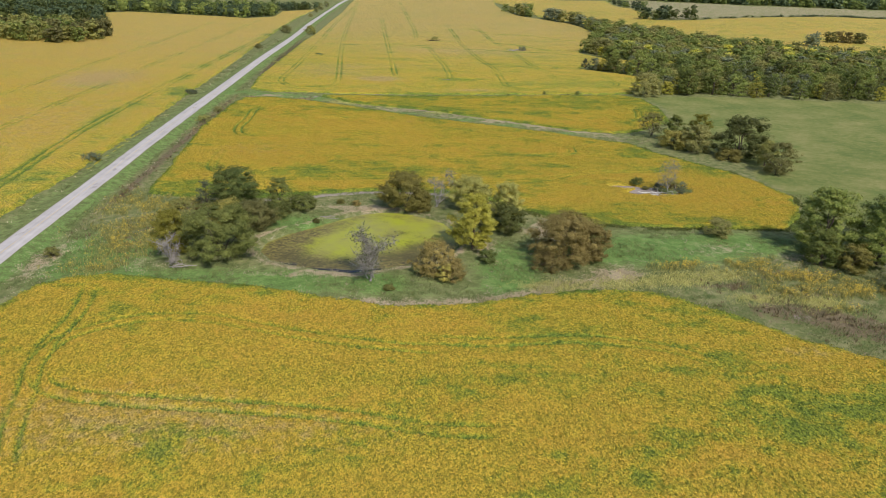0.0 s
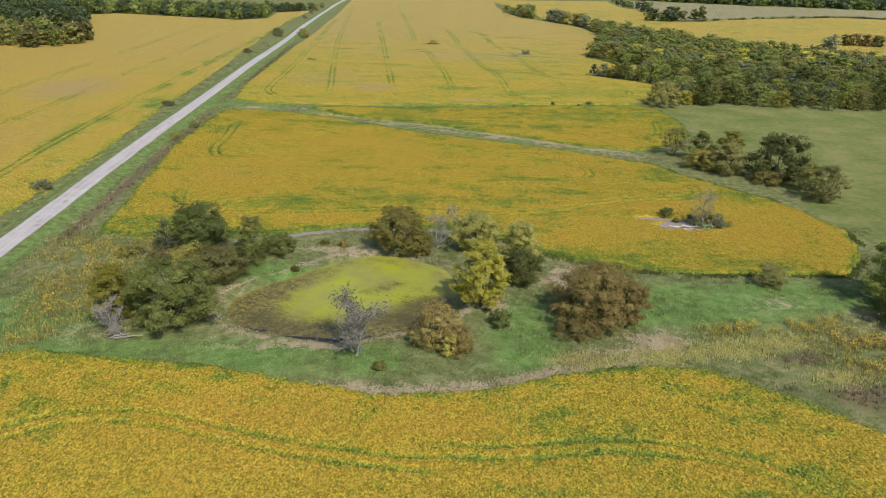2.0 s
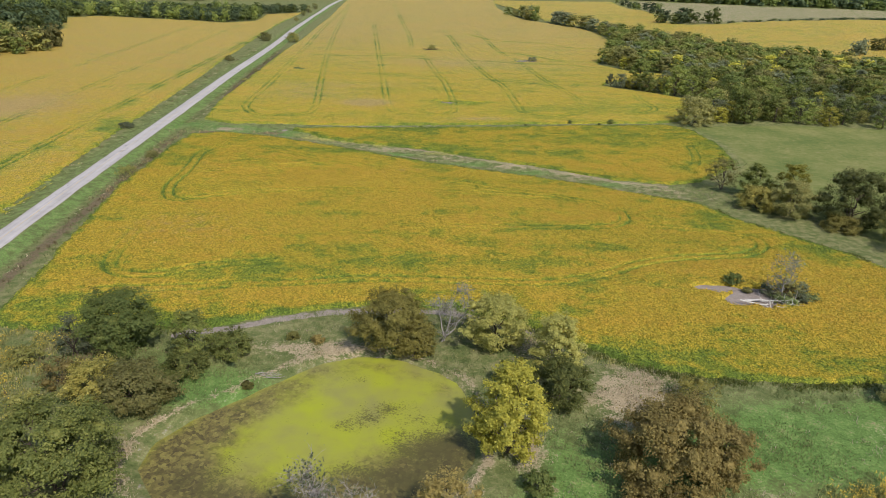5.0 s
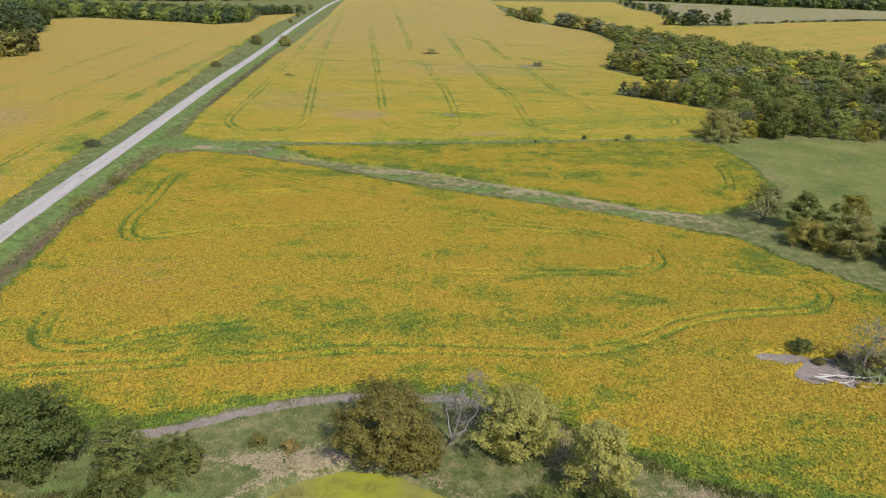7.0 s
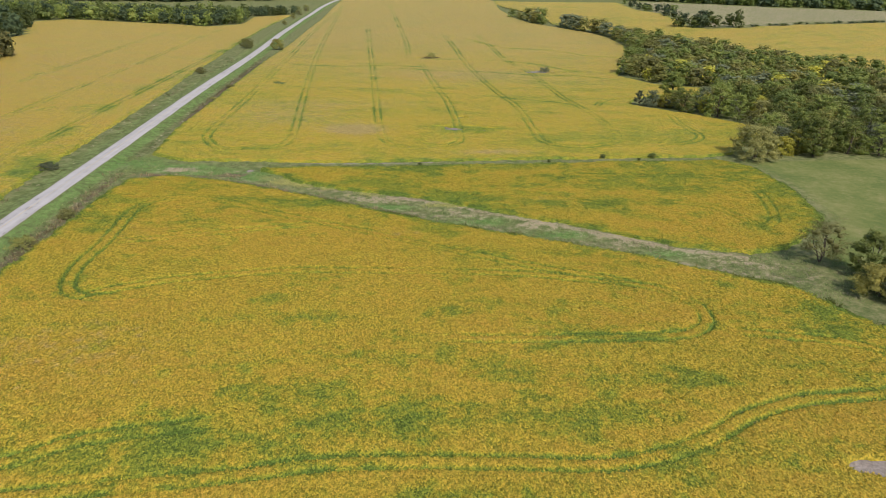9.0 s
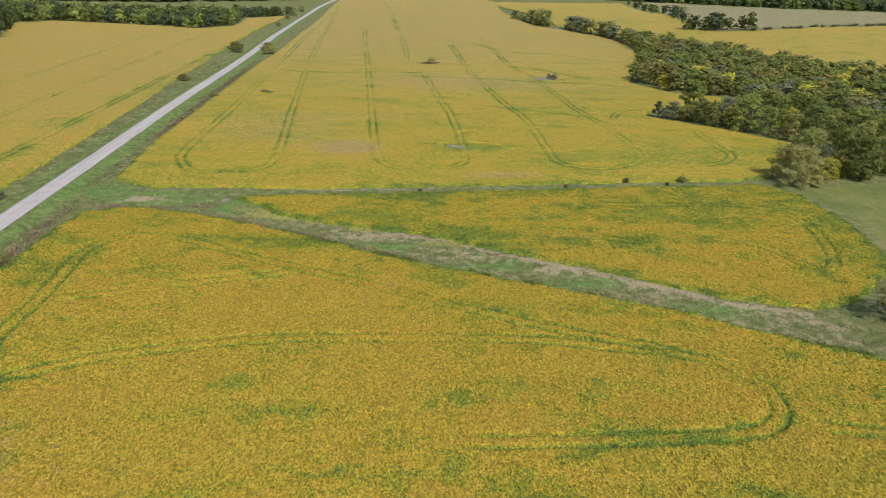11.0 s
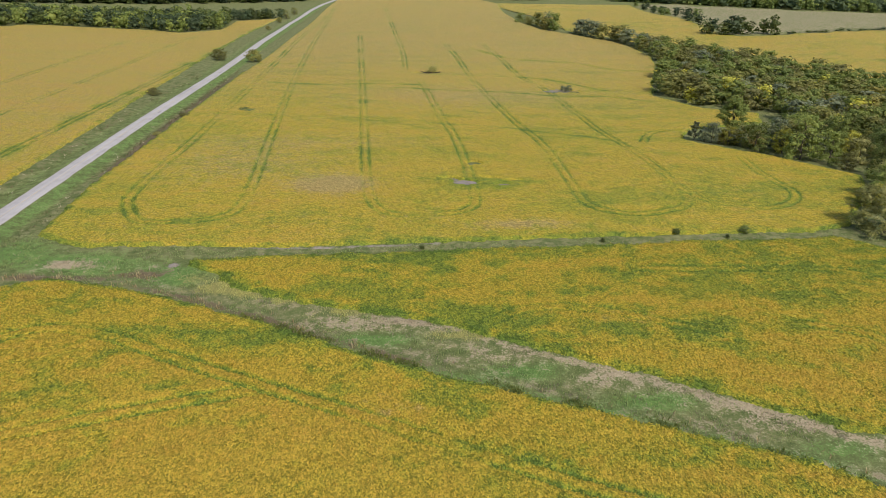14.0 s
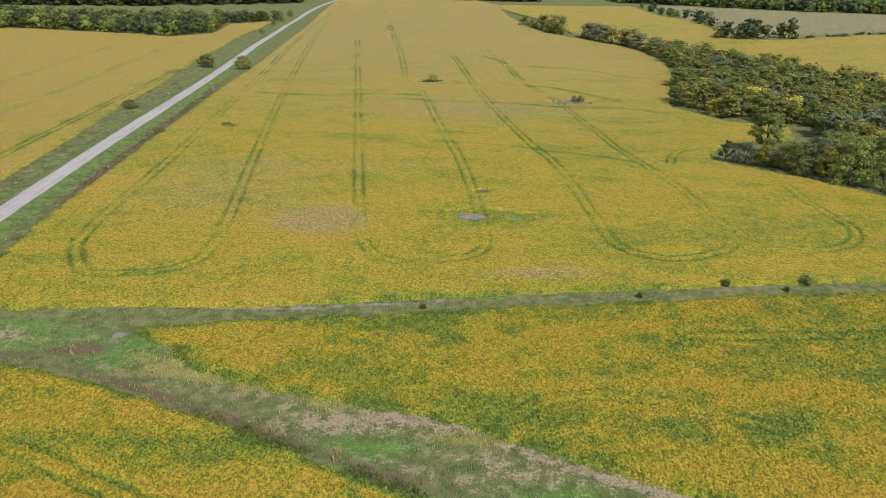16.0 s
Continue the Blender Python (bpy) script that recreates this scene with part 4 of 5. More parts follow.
def crown_arrays(lobes, leaves, size, rng, gaps=0.25, mass=0.0):
    """Leaf clumps over each lobe; mass: how far the dense inner foliage fills the lobe."""
    area = np.array([l[3] ** 2 for l in lobes])
    share = np.maximum(3, (leaves * area / area.sum()).astype(int))
    cs, ns, mv, mf = [], [], [], []
    mid_c = np.array([0, 0, 0.4 * max(l[2] for l in lobes)])
    for m, ((x, y, z, r, rz), k) in enumerate(zip(lobes, share)):
        d = rng.normal(0, 1, (k, 3))
        d /= np.linalg.norm(d, axis=1)[:, None]
        wob = 1 + 0.34 * np.sin(d[:, 0] * 5 + x * 3) * np.cos(d[:, 1] * 4 + y * 3) + 0.24 * np.sin(d[:, 2] * 7 + z * 3)
        rad = (1 - rng.uniform(0, 1, k) ** 1.6 * 0.5) * wob
        stray = rng.uniform(0, 1, k) < 0.30
        rad = np.where(stray, rad * rng.uniform(1.05, 1.7, k), rad)
        c = np.array([x, y, z]) + d * rad[:, None] * np.array([r, r, rz])
        out = c - mid_c
        out /= np.linalg.norm(out, axis=1)[:, None] + 1e-9
        cs.append(c), ns.append(d * 0.3 + out * 0.6 + np.array([0, 0, 0.4]))
        if mass > 0.1 and m % 5 == 0 and rng.uniform() > gaps * 0.7:
            v = BALL[0] * rng.uniform(0.75, 1.12, (len(BALL[0]), 1)) * np.array([r, r, rz]) * mass + [x, y, z]
            mf.append(BALL[1] + len(BALL[0]) * len(mv))
            mv.append(v)
    c, n = np.vstack(cs), np.vstack(ns)
    thin = np.sin(c[:, 0] * 1.9 + 1.3) * np.sin(c[:, 1] * 1.7) * np.sin(c[:, 2] * 2.1 + 0.7)
    ok = (thin > -1 + gaps * 1.6 * rng.uniform(0, 1, len(c))) & (c[:, 2] > 0.15)
    v, f = leaf_quads(c[ok], n[ok], size, rng)
    if mass < 0:
        hi, wide = max(l[2] for l in lobes), max(math.hypot(l[0], l[1]) for l in lobes)
        mv = [BALL[0] * rng.uniform(0.8, 1.1, (len(BALL[0]), 1)) * np.array([wide, wide, hi * 0.5]) * -mass + [0, 0, hi * 0.55]]
        mf = [BALL[1]]
    if mv:
        f = np.vstack([f, np.vstack(mf) + len(v)])
        v = np.vstack([v, *mv])
    return v, f


def grow(name, label, category, x, y, h, w, leaf, seed, leaves=5000, size=0.34, lobes=16, low=0.3, shape="round", stems=1, group="", z=None, gaps=0.25, bark=None, limbs=8):
    """One tree or shrub: trunk, limbs and crown under an Empty at its foot."""
    rng = np.random.default_rng(seed)
    root = tagged(new(name), label, category, group)
    root.location = (x, y, float(ground_z(x, y)) - 0.1 if z is None else z)
    ls = crown_lobes(h, w, rng, lobes * 2 if size < 0.4 else int(lobes * 1.7), low, shape)
    bark = bark or BARK
    thick = 0.022 * h + 0.05
    for s in range(stems):
        lean = rng.normal(0, 0.05 if stems == 1 else 0.16, 2) * h
        top = (lean[0], lean[1], h * (0.72 if stems == 1 else 0.6))
        foot = (0, 0, -0.2) if stems == 1 else (rng.normal(0, 0.05 * w), rng.normal(0, 0.05 * w), -0.2)
        v, f = tubes([bough(foot, top, thick / math.sqrt(stems), thick * 0.2, rng, 0.06, 7)], 7)
        part("trunk", quick_mesh("trunk", v, f, bark, True), root)
    for l in ls[:: 5 * max(1, len(ls) // (5 * limbs))]:
        a = (0, 0, min(l[2] * 0.55, h * 0.5) * rng.uniform(0.6, 1))
        p1 = bough(a, l[:3], thick * 0.38, 0.03, rng, 0.14, 5)
        tw = [p1] + [bough(p1[0][3], np.array(l[:3]) + rng.normal(0, 0.5, 3) * l[3], thick * 0.14, 0.015, rng) for _ in range(4 if limbs > 3 else 1)]
        v, f = tubes(tw, 5 if limbs > 3 else 3)
        part("limb", quick_mesh("limb", v, f, bark, True), root)
    v, f = crown_arrays(ls, int(leaves * (2.3 if size < 0.4 else 2.2 if size < 0.6 else 2.6)), size * (0.54 if size < 0.4 else 0.48 if size < 0.6 else 0.40), rng, gaps, 0.66 if size < 0.6 else 0.6)
    part("crown", quick_mesh("crown", v, f, LEAF[leaf], True), root)
    return root


def bare_tree(name, label, x, y, h, w, seed, sprays=70, leaf=None, leaves=500, stems=1, z=None):
    """A dead or leafless tree of forking grey limbs and twigs."""
    rng = np.random.default_rng(seed)
    root = tagged(new(name), label, "tree")
    root.location = (x, y, float(ground_z(x, y)) - 0.1 if z is None else z)
    ends = []
    for s in range(stems):
        lean = rng.normal(0, 0.06 if stems == 1 else 0.2, 2) * w
        foot = (rng.normal(0, 0.06 * w) * (stems > 1), rng.normal(0, 0.06 * w) * (stems > 1), -0.2)
        tr = bough(foot, (lean[0] * 2, lean[1] * 2, h * 0.85), 0.024 * h / math.sqrt(stems) + 0.04, 0.03, rng, 0.06, 8)
        v, f = tubes([tr], 7)
        part("trunk", quick_mesh("trunk", v, f, DEADWOOD, True), root)
        for i in range(max(3, 8 // stems)):
            k = rng.integers(1, 7)
            a = rng.uniform(0, 2 * math.pi)
            rch = w * 0.5 * rng.uniform(0.5, 1.0)
            b = tr[0][k] + np.array([math.cos(a) * rch, math.sin(a) * rch, h * rng.uniform(0.08, 0.3)])
            b[2] = min(b[2], h)
            lim = bough(tr[0][k], b, 0.011 * h, 0.02, rng, 0.16, 6)
            grp = [lim]
            for _ in range(max(3, sprays // 9)):
                c = lim[0][rng.integers(1, 6)]
                e = c + rng.normal(0, 1, 3) * np.array([0.11 * w, 0.11 * w, 0.07 * h]) + np.array([0, 0, 0.05 * h])
                tw = bough(c, e, 0.045, 0.012, rng, 0.2, 4)
                grp.append(tw)
                for _ in range(2):
                    e2 = e + rng.normal(0, 1, 3) * np.array([0.05 * w, 0.05 * w, 0.035 * h])
                    grp.append(bough(tw[0][2], e2, 0.025, 0.01, rng, 0.2, 3))
                    ends.append(e2)
            v, f = tubes(grp, 4)
            part("limb", quick_mesh("limb", v, f, DEADWOOD, True), root)
    if leaf:
        e = np.array(ends)
        c = e[rng.integers(0, len(e), leaves)] + rng.normal(0, 0.35, (leaves, 3))
        v, f = leaf_quads(c, rng.normal(0, 1, (leaves, 3)), 0.22, rng)
        part("crown", quick_mesh("crown", v, f, LEAF[leaf]), root)
    return root


# round the pond
grow("tree", "broad dark olive hedge tree with dense foliage at the pond's bank", "tree", -42.5, 161.5, 13.2, 19.5, "hedge", 11, 15000, 0.32, 30, 0.10, "wide", 3)
grow("tree", "yellow-green leafy tree beside the dark hedge tree", "tree", -54.5, 163.0, 11.4, 11.0, "lime", 12, 5500, 0.34, 14, 0.08, "tall", gaps=0.4)
grow("tree", "dark green round tree at the field's edge", "tree", -46.5, 199, 12.0, 16.5, "dark", 13, 9000, 0.34, 22, 0.1)
grow("tree", "golden-brown spreading tree above the pond", "tree", -38.0, 181.5, 7.8, 13.5, "drab", 14, 6500, 0.32, 18, 0.12, "wide", 2)
grow("tree", "golden-olive sapling in front of dark trees", "tree", -45.0, 183.0, 7.6, 10.5, "gold", 15, 3600, 0.32, 10, 0.12)
grow("shrub", "grey brittle shrub beside the dark round tree", "shrub", -54.5, 197.5, 8.5, 7, "grey", 48, 1500, 0.28, 10, 0.12, "tall", 3, gaps=0.9)
grow("tree", "thin olive tree with an airy crown", "tree", -32.3, 195.2, 10.4, 9, "hedge", 16, 3000, 0.3, 12, 0.3, "tall", gaps=0.7)
grow("shrub", "low olive shrub behind the pond", "shrub", -25.8, 197, 4.6, 9.5, "hedge", 17, 2600, 0.3, 12, 0.12, "wide", 2)
grow("shrub", "low dull olive shrub on the bank", "shrub", -32.5, 191.5, 4.6, 9, "hedge", 47, 2400, 0.3, 11, 0.12, "wide", 2)
grow("tree", "golden-olive willow leaning over the duckweed", "tree", 5.0, 200.3, 11.6, 16.5, "gold", 18, 11000, 0.32, 24, 0.10, "round", 3, gaps=0.4)
grow("shrub", "golden-olive willow branches hanging to the water", "shrub", 9.5, 197.0, 6.2, 8.5, "gold", 49, 2800, 0.3, 12, 0.08, "wide", 2, gaps=0.5)
bare_tree("bare_tree", "leafless pale grey tree behind the pond", 15.2, 202.6, 11.0, 8, 19, 240, "grey", 300, 3)
grow("tree", "dense round olive tree at the pond's end", "tree", 25.5, 200.5, 10.6, 15.5, "sage", 20, 9500, 0.31, 24, 0.12)
grow("tree", "olive tree with an open crown", "tree", 35.6, 191, 12.0, 11.5, "sage", 21, 6000, 0.31, 18, 0.12, "tall", gaps=0.4)
grow("shrub", "brownish olive thicket below the trees", "shrub", 34.2, 181, 8.2, 11.5, "hedge", 22, 5000, 0.31, 16, 0.08, "wide", 3, gaps=0.5)
grow("shrub", "dark olive thicket between trees at the pond", "shrub", 27, 184, 6.5, 8, "hedge", 46, 2600, 0.3, 12, 0.08, "wide", 3)
grow("tree", "bright yellow-green tree standing on the pond's bank", "tree", 22.6, 168.0, 15.6, 13.2, "lime", 23, 9500, 0.34, 24, 0.10, "round", gaps=0.35)
grow("shrub", "small dark green shrub under the yellow tree", "shrub", 25.6, 159.0, 3.6, 5, "dark", 24, 1500, 0.28, 8, 0.1, "wide", 2)
bare_tree("bare_tree", "grey nearly leafless tree at the pond's near bank", -3.9, 148.6, 11.6, 9.6, 25, 420, "grey", 1500, 5)
grow("shrub", "rusty brown shrub with thin foliage at the water", "shrub", 11.4, 151.2, 8.8, 11.5, "rust", 26, 4600, 0.27, 18, 0.08, "wide", 4, gaps=0.7)
grow("shrub", "rusty brown low shrub at the water", "shrub", 15.5, 148.6, 5.0, 7, "rust", 45, 1700, 0.27, 10, 0.08, "wide", 3, gaps=0.6)
grow("shrub", "yellowish small shrub beside the rusty one", "shrub", 13.6, 147.2, 4.6, 4.0, "gold", 27, 1100, 0.26, 7, 0.1, "tall")
grow("tree", "wide rusty brown bushy tree on the meadow", "tree", 46.2, 161.8, 12.4, 19.5, "rust", 28, 15000, 0.31, 34, 0.07, "wide", 4)
grow("tree", "rusty brown bushy tree joined to a wider one", "tree", 53.6, 160.5, 9.6, 10.5, "rust", 29, 6000, 0.31, 16, 0.06, "round", 2)
grow("shrub", "low grey-brown shrub at the foot of the rusty trees", "shrub", 41.5, 154.6, 4.2, 10, "rust", 30, 2200, 0.27, 12, 0.08, "wide", 4, gaps=0.7)
grow("shrub", "thin brownish shrub behind the rusty trees", "shrub", 58.5, 180.5, 4.6, 9, "gold", 31, 1500, 0.28, 9, 0.15, "wide", 3, gaps=0.9)
bare_tree("dead_tree", "bleached broken dead tree with fallen branches", -53.0, 156.2, 7.4, 6.0, 32, 260, None, 0, 4)
# the meadow's right-hand side
grow("tree", "tall full green tree casting a dark shadow", "tree", 121.0, 166.5, 18.4, 17.5, "green", 33, 14000, 0.36, 30, 0.08, "round", gaps=0.35)
grow("tree", "tall dark green tree in the clump", "tree", 131, 157, 18.5, 17, "green", 34, 11000, 0.38, 26, 0.08, "round")
grow("tree", "bushy green tree at the clump's foot", "tree", 115.0, 157.5, 10.0, 10, "green", 35, 5000, 0.34, 16, 0.06, "wide")
grow("shrub", "pale golden shrub at the clump's foot", "shrub", 120.8, 152.5, 7.6, 9, "gold", 36, 3000, 0.32, 12, 0.06, "wide", 2)
grow("tree", "dark green tree behind the clump", "tree", 141, 169, 17, 17, "dark", 37, 8000, 0.42, 22, 0.08)
bare_tree("bare_tree", "grey leafless tree in the clump", 127, 145.0, 10, 8, 38, 220, "grey", 200, 3)
grow("shrub", "low dark green shrub", "shrub", 125, 139, 4.5, 9, "dark", 39, 2000, 0.34, 10, 0.06, "wide", 2)
grow("shrub", "brown-olive shrub alone on the meadow", "shrub", 96.4, 178.4, 5.5, 8.6, "drab", 40, 2800, 0.3, 12, 0.06, "round", 3, gaps=0.6)
# trees along the waterway's end
grow("tree", "half-bare tree with thin brownish leaves", "tree", 122.5, 304.5, 11.8, 13.5, "drab", 50, 2800, 0.32, 18, 0.25, "round", 3, gaps=0.95)
grow("tree", "dark green tree in a row by the pasture", "tree", 130.0, 296, 12.2, 11, "green", 51, 4200, 0.40, 16, 0.06)
grow("tree", "olive bushy tree in a row by the pasture", "tree", 125.5, 284.5, 7.6, 13, "gold", 52, 4200, 0.40, 16, 0.05, "wide", 3)
grow("tree", "olive-gold bushy tree in a row by the pasture", "tree", 132.5, 277.5, 12.2, 15, "drab", 53, 5200, 0.40, 20, 0.05, "round", 3)
grow("tree", "pale yellow-green tree in a row by the pasture", "tree", 135.5, 285, 15.0, 11.5, "lime", 54, 4000, 0.40, 15, 0.12)
grow("tree", "large dark olive tree in a row by the pasture", "tree", 148.5, 270.5, 16.8, 23.5, "hedge", 55, 9000, 0.42, 30, 0.05, "wide", 3)
grow("shrub", "brownish low shrub below the large olive tree", "shrub", 141.5, 265.5, 4.8, 12, "gold", 56, 2400, 0.36, 12, 0.06, "wide", 3)
grow("tree", "greyish olive tree at the row's end", "tree", 150.6, 243.2, 12.6, 13.5, "drab", 57, 4800, 0.40, 18, 0.05, "round", 3, gaps=0.5)
grow("tree", "olive tree between two larger ones", "tree", 151.5, 255, 10.5, 10.5, "olive", 58, 3000, 0.40, 13, 0.05)
# the bare spot in the soybeans
grow("shrub", "small dark green bush on bare soil", "shrub", 89.2, 228.2, 3.2, 4.6, "dark", 60, 1300, 0.26, 8, 0.3, "round")
bare_tree("dead_tree", "dead grey tree standing on bare soil", 97.6, 221.8, 11.0, 7.5, 61, 170, "grey", 500, 2)
grow("shrub", "grey-green scrub round the dead tree", "shrub", 99.5, 221.6, 4.4, 6.5, "drab", 62, 420, 0.26, 9, 0.1, "wide", 3, gaps=0.7)
# along the road
grow("shrub", "round green roadside bush", "shrub", -81.5, 748.5, 8.8, 12.5, "olive", 70, 2200, 0.5, 13, 0.08, "round", 2)
grow("shrub", "olive roadside bush across the road", "shrub", -107.8, 754.6, 8.0, 12, "olive", 71, 2000, 0.5, 12, 0.1, "round", 2, gaps=0.5)
for i, (bx, by, bh, bw, lf) in enumerate([(-110.2, 605.3, 4, 7, "drab"), (-108.6, 1005.2, 5, 7, "drab"), (-82.6, 311.5, 2.9, 7.2, "olive"), (-82, 334, 2.4, 6, "drab"), (-107.6, 381, 2.4, 8, "grey"),
                                          (-106.3, 245, 2.6, 8, "grey"), (-80.5, 552, 1.4, 4.5, "drab"), (-81.6, 514.6, 1.2, 3.5, "drab"), (-110.2, 1104, 7, 8, "olive"), (-107.3, 1150.7, 11, 11, "olive"), (-83, 160, 2.4, 4, "olive"), (-103.4, 1203.4, 9, 12, "olive"),
                                          (-15, 203, 1.6, 2.6, "olive"), (-10, 201.5, 1.8, 2.4, "rust"), (-53, 188, 4.5, 8, "rust"), (-55.5, 180, 3.5, 7, "olive"), (-21, 186.5, 1.2, 2.2, "olive"), (-62, 195, 3.2, 7, "olive"), (0, 142.5, 1.4, 3, "olive")]):
    grow("shrub", "low weedy roadside shrub" if bx < -70 else "low weedy shrub near the pond", "shrub", bx, by, bh, bw, lf, 72 + i, 900, 0.26 if by < 400 else 0.45, 9, 0.08, "wide", 2, "scattered shrubs", gaps=0.5)
for i, (bx, by, bh, bw) in enumerate([(112.3, 400.2, 2.3, 4.2), (91.9, 400, 2.0, 2.6), (69.6, 396, 1.3, 1.4), (105.5, 397, 1.2, 1.4), (20, 393.5, 0.9, 1.5)]):
    grow("shrub", "small dark bush on the grass strip", "shrub", bx, by, bh, bw, "dark", 100 + i, 420, 0.2, 7, 0.15, "round", 2, "strip bushes")

grow("shrub", "low tangle of green weeds in the soybeans", "shrub", -55.2, 565.6, 1.6, 8.5, "weed", 371, 900, 0.4, 9, 0.1, "wide", 3, gaps=0.5)

# ---- woods ----
KINDS = [("olive", "round", 0.06, 12, 14), ("dark", "round", 0.06, 13, 13), ("green", "wide", 0.06, 12, 13.5), ("grey", "wide", 0.08, 11.5, 14), ("drab", "wide", 0.06, 10.5, 14),
         ("gold", "round", 0.06, 11, 12), ("green", "tall", 0.06, 13.5, 11.5), ("olive", "wide", 0.06, 11, 15), ("lime", "round", 0.06, 11.5, 12), ("drab", "round", 0.08, 13, 14)]
WORDS = {"olive": "dull olive", "dark": "dark green", "green": "leafy green", "grey": "grey-green", "gold": "golden-olive", "drab": "drab olive", "lime": "yellow-green"}
WOODS = [(150, 408), (205, 402), (241, 396), (297, 389), (400, 379), (520, 369), (560, 440), (458, 534.3), (373.6, 591.8), (327.7, 628.7), (305.4, 682.5), (280.9, 746.4), (249.1, 809.6),
         (229.8, 859.9), (184.8, 938.7), (168.3, 1005.8), (160.2, 1010.1), (174.4, 937.5), (204.5, 884.2), (221.3, 849.9), (229, 814.1), (229.1, 767.5), (216.5, 720.4), (197.5, 683.7), (178.7, 632.1), (192.6, 596.9),
         (218.8, 576.1), (210.9, 539.7), (193.6, 517.4), (168.7, 506.2), (148.7, 515.1), (145.2, 505.9), (167.9, 486), (189, 457.9), (175, 436)]


def scatter(outline, gap, seed):
    """Places at least about gap apart inside the outline."""
    rng = np.random.default_rng(seed)
    q = np.array(outline)
    lo, hi = q.min(0), q.max(0)
    gx, gy = np.meshgrid(np.arange(lo[0], hi[0], gap), np.arange(lo[1], hi[1], gap * 0.87))
    gx = gx + (np.arange(gx.shape[0]) % 2)[:, None] * gap / 2
    p = np.column_stack([gx.ravel(), gy.ravel()]) + rng.uniform(-0.36, 0.36, (gx.size, 2)) * gap
    return p[inside(p, outline) < 0]


def build_woods():
    protos = [grow("tree", WORDS[lf] + " broadleaf tree in the creek woods", "tree", 0, 0, h, w, lf, 200 + i, 1250, 0.62, 15, low, shp, 1, "creek woods trees", z=0.0, limbs=3)
              for i, (lf, shp, low, h, w) in enumerate(KINDS)]
    spots = scatter(WOODS, 10.8, 5)
    spots = spots[np.argsort(spots[:, 1] + 0.35 * spots[:, 0])]
    rng = np.random.default_rng(9)
    chance = np.array([14, 10, 19, 11, 11, 5, 12, 8, 8, 7], float)
    far = []
    used = set()
    for i, (x, y) in enumerate(spots):
        k = int(rng.choice(len(protos), p=chance / chance.sum()))
        s = rng.uniform(0.72, 1.18) * (0.8 if x < 172 else 1.2 if y > 840 else 1.0)
        m = pose(x, y, float(ground_z(x, y)) - 0.15, 0, 0, rng.uniform(0, 360)) @ Matrix.Diagonal((s * rng.uniform(0.9, 1.12), s, s * rng.uniform(0.85, 1.15), 1))
        if y < 760 and i < 290:
            if k not in used:
                used.add(k)
                protos[k].matrix_basis = m
            else:
                copy_thing(protos[k], m)
        else:
            far.append((x, y, k, s))
    for k, pr in enumerate(protos):
        if k not in used:
            for o in (*pr.children_recursive, pr):
                bpy.data.objects.remove(o)
    return far


FAR_TREES = build_woods()


def far_wood(label, spots, seed, leaf, size=1.25, leaves=260):
    """Many trees of a distant wood, leaf masses and trunks in one mesh, from six grown shapes turned and stretched."""
    if not len(spots):
        return
    rng = np.random.default_rng(seed)
    shapes = []
    for i in range(6):
        v, f = crown_arrays(crown_lobes(14.0, 13.0, rng, 12 if leaves > 180 else 8, 0.08, ("round", "wide", "tall")[i % 3], 1.35), leaves, size, rng, 0.1, 0.72 if leaves > 180 else -0.5)
        tv, tf = tubes([bough((0, 0, -0.3), (rng.normal(0, 0.4), rng.normal(0, 0.4), 8.0), 0.3, 0.1, rng, 0.04, 3)], 4)
        shapes.append((np.vstack([v, tv]), np.vstack([f, tf + len(v)])))
    vs, fs, base = [], [], 0
    for x, y, h, w in spots:
        v, f = shapes[rng.integers(6)]
        a = rng.uniform(0, 6.283)
        k = w / 13.0
        turned = np.column_stack([(v[:, 0] * math.cos(a) - v[:, 1] * math.sin(a)) * k, (v[:, 0] * math.sin(a) + v[:, 1] * math.cos(a)) * k, v[:, 2] * h / 14.0])
        vs.append(turned + [x, y, float(land(x, y))]), fs.append(f + base)
        base += len(v)
    me = quick_mesh("woodland", np.vstack(vs), np.vstack(fs), LEAF[leaf])
    tagged(new("woodland", me), label, "woodland", "far woods", "stuff")


def far_band(label, outline, gap, seed, h, w, mixes, size=1.4, leaves=130):
    p = scatter(outline, gap, seed)
    rng = np.random.default_rng(seed + 1)
    pick = rng.choice(len(mixes), len(p))
    for k, leaf in enumerate(mixes):
        far_wood(label, [(x, y, h * rng.uniform(0.75, 1.2), w * rng.uniform(0.8, 1.2)) for x, y in p[pick == k]], seed + 7 * k, leaf, size, leaves)


for _k, _lf in enumerate(sorted(set(q[0] for q in KINDS))):
    far_wood("mixed olive and green trees of the creek woods", [(x, y, KINDS[k][3] * s, KINDS[k][4] * s) for x, y, k, s in FAR_TREES if KINDS[k][0] == _lf], 60 + _k, _lf, 0.72, 420)
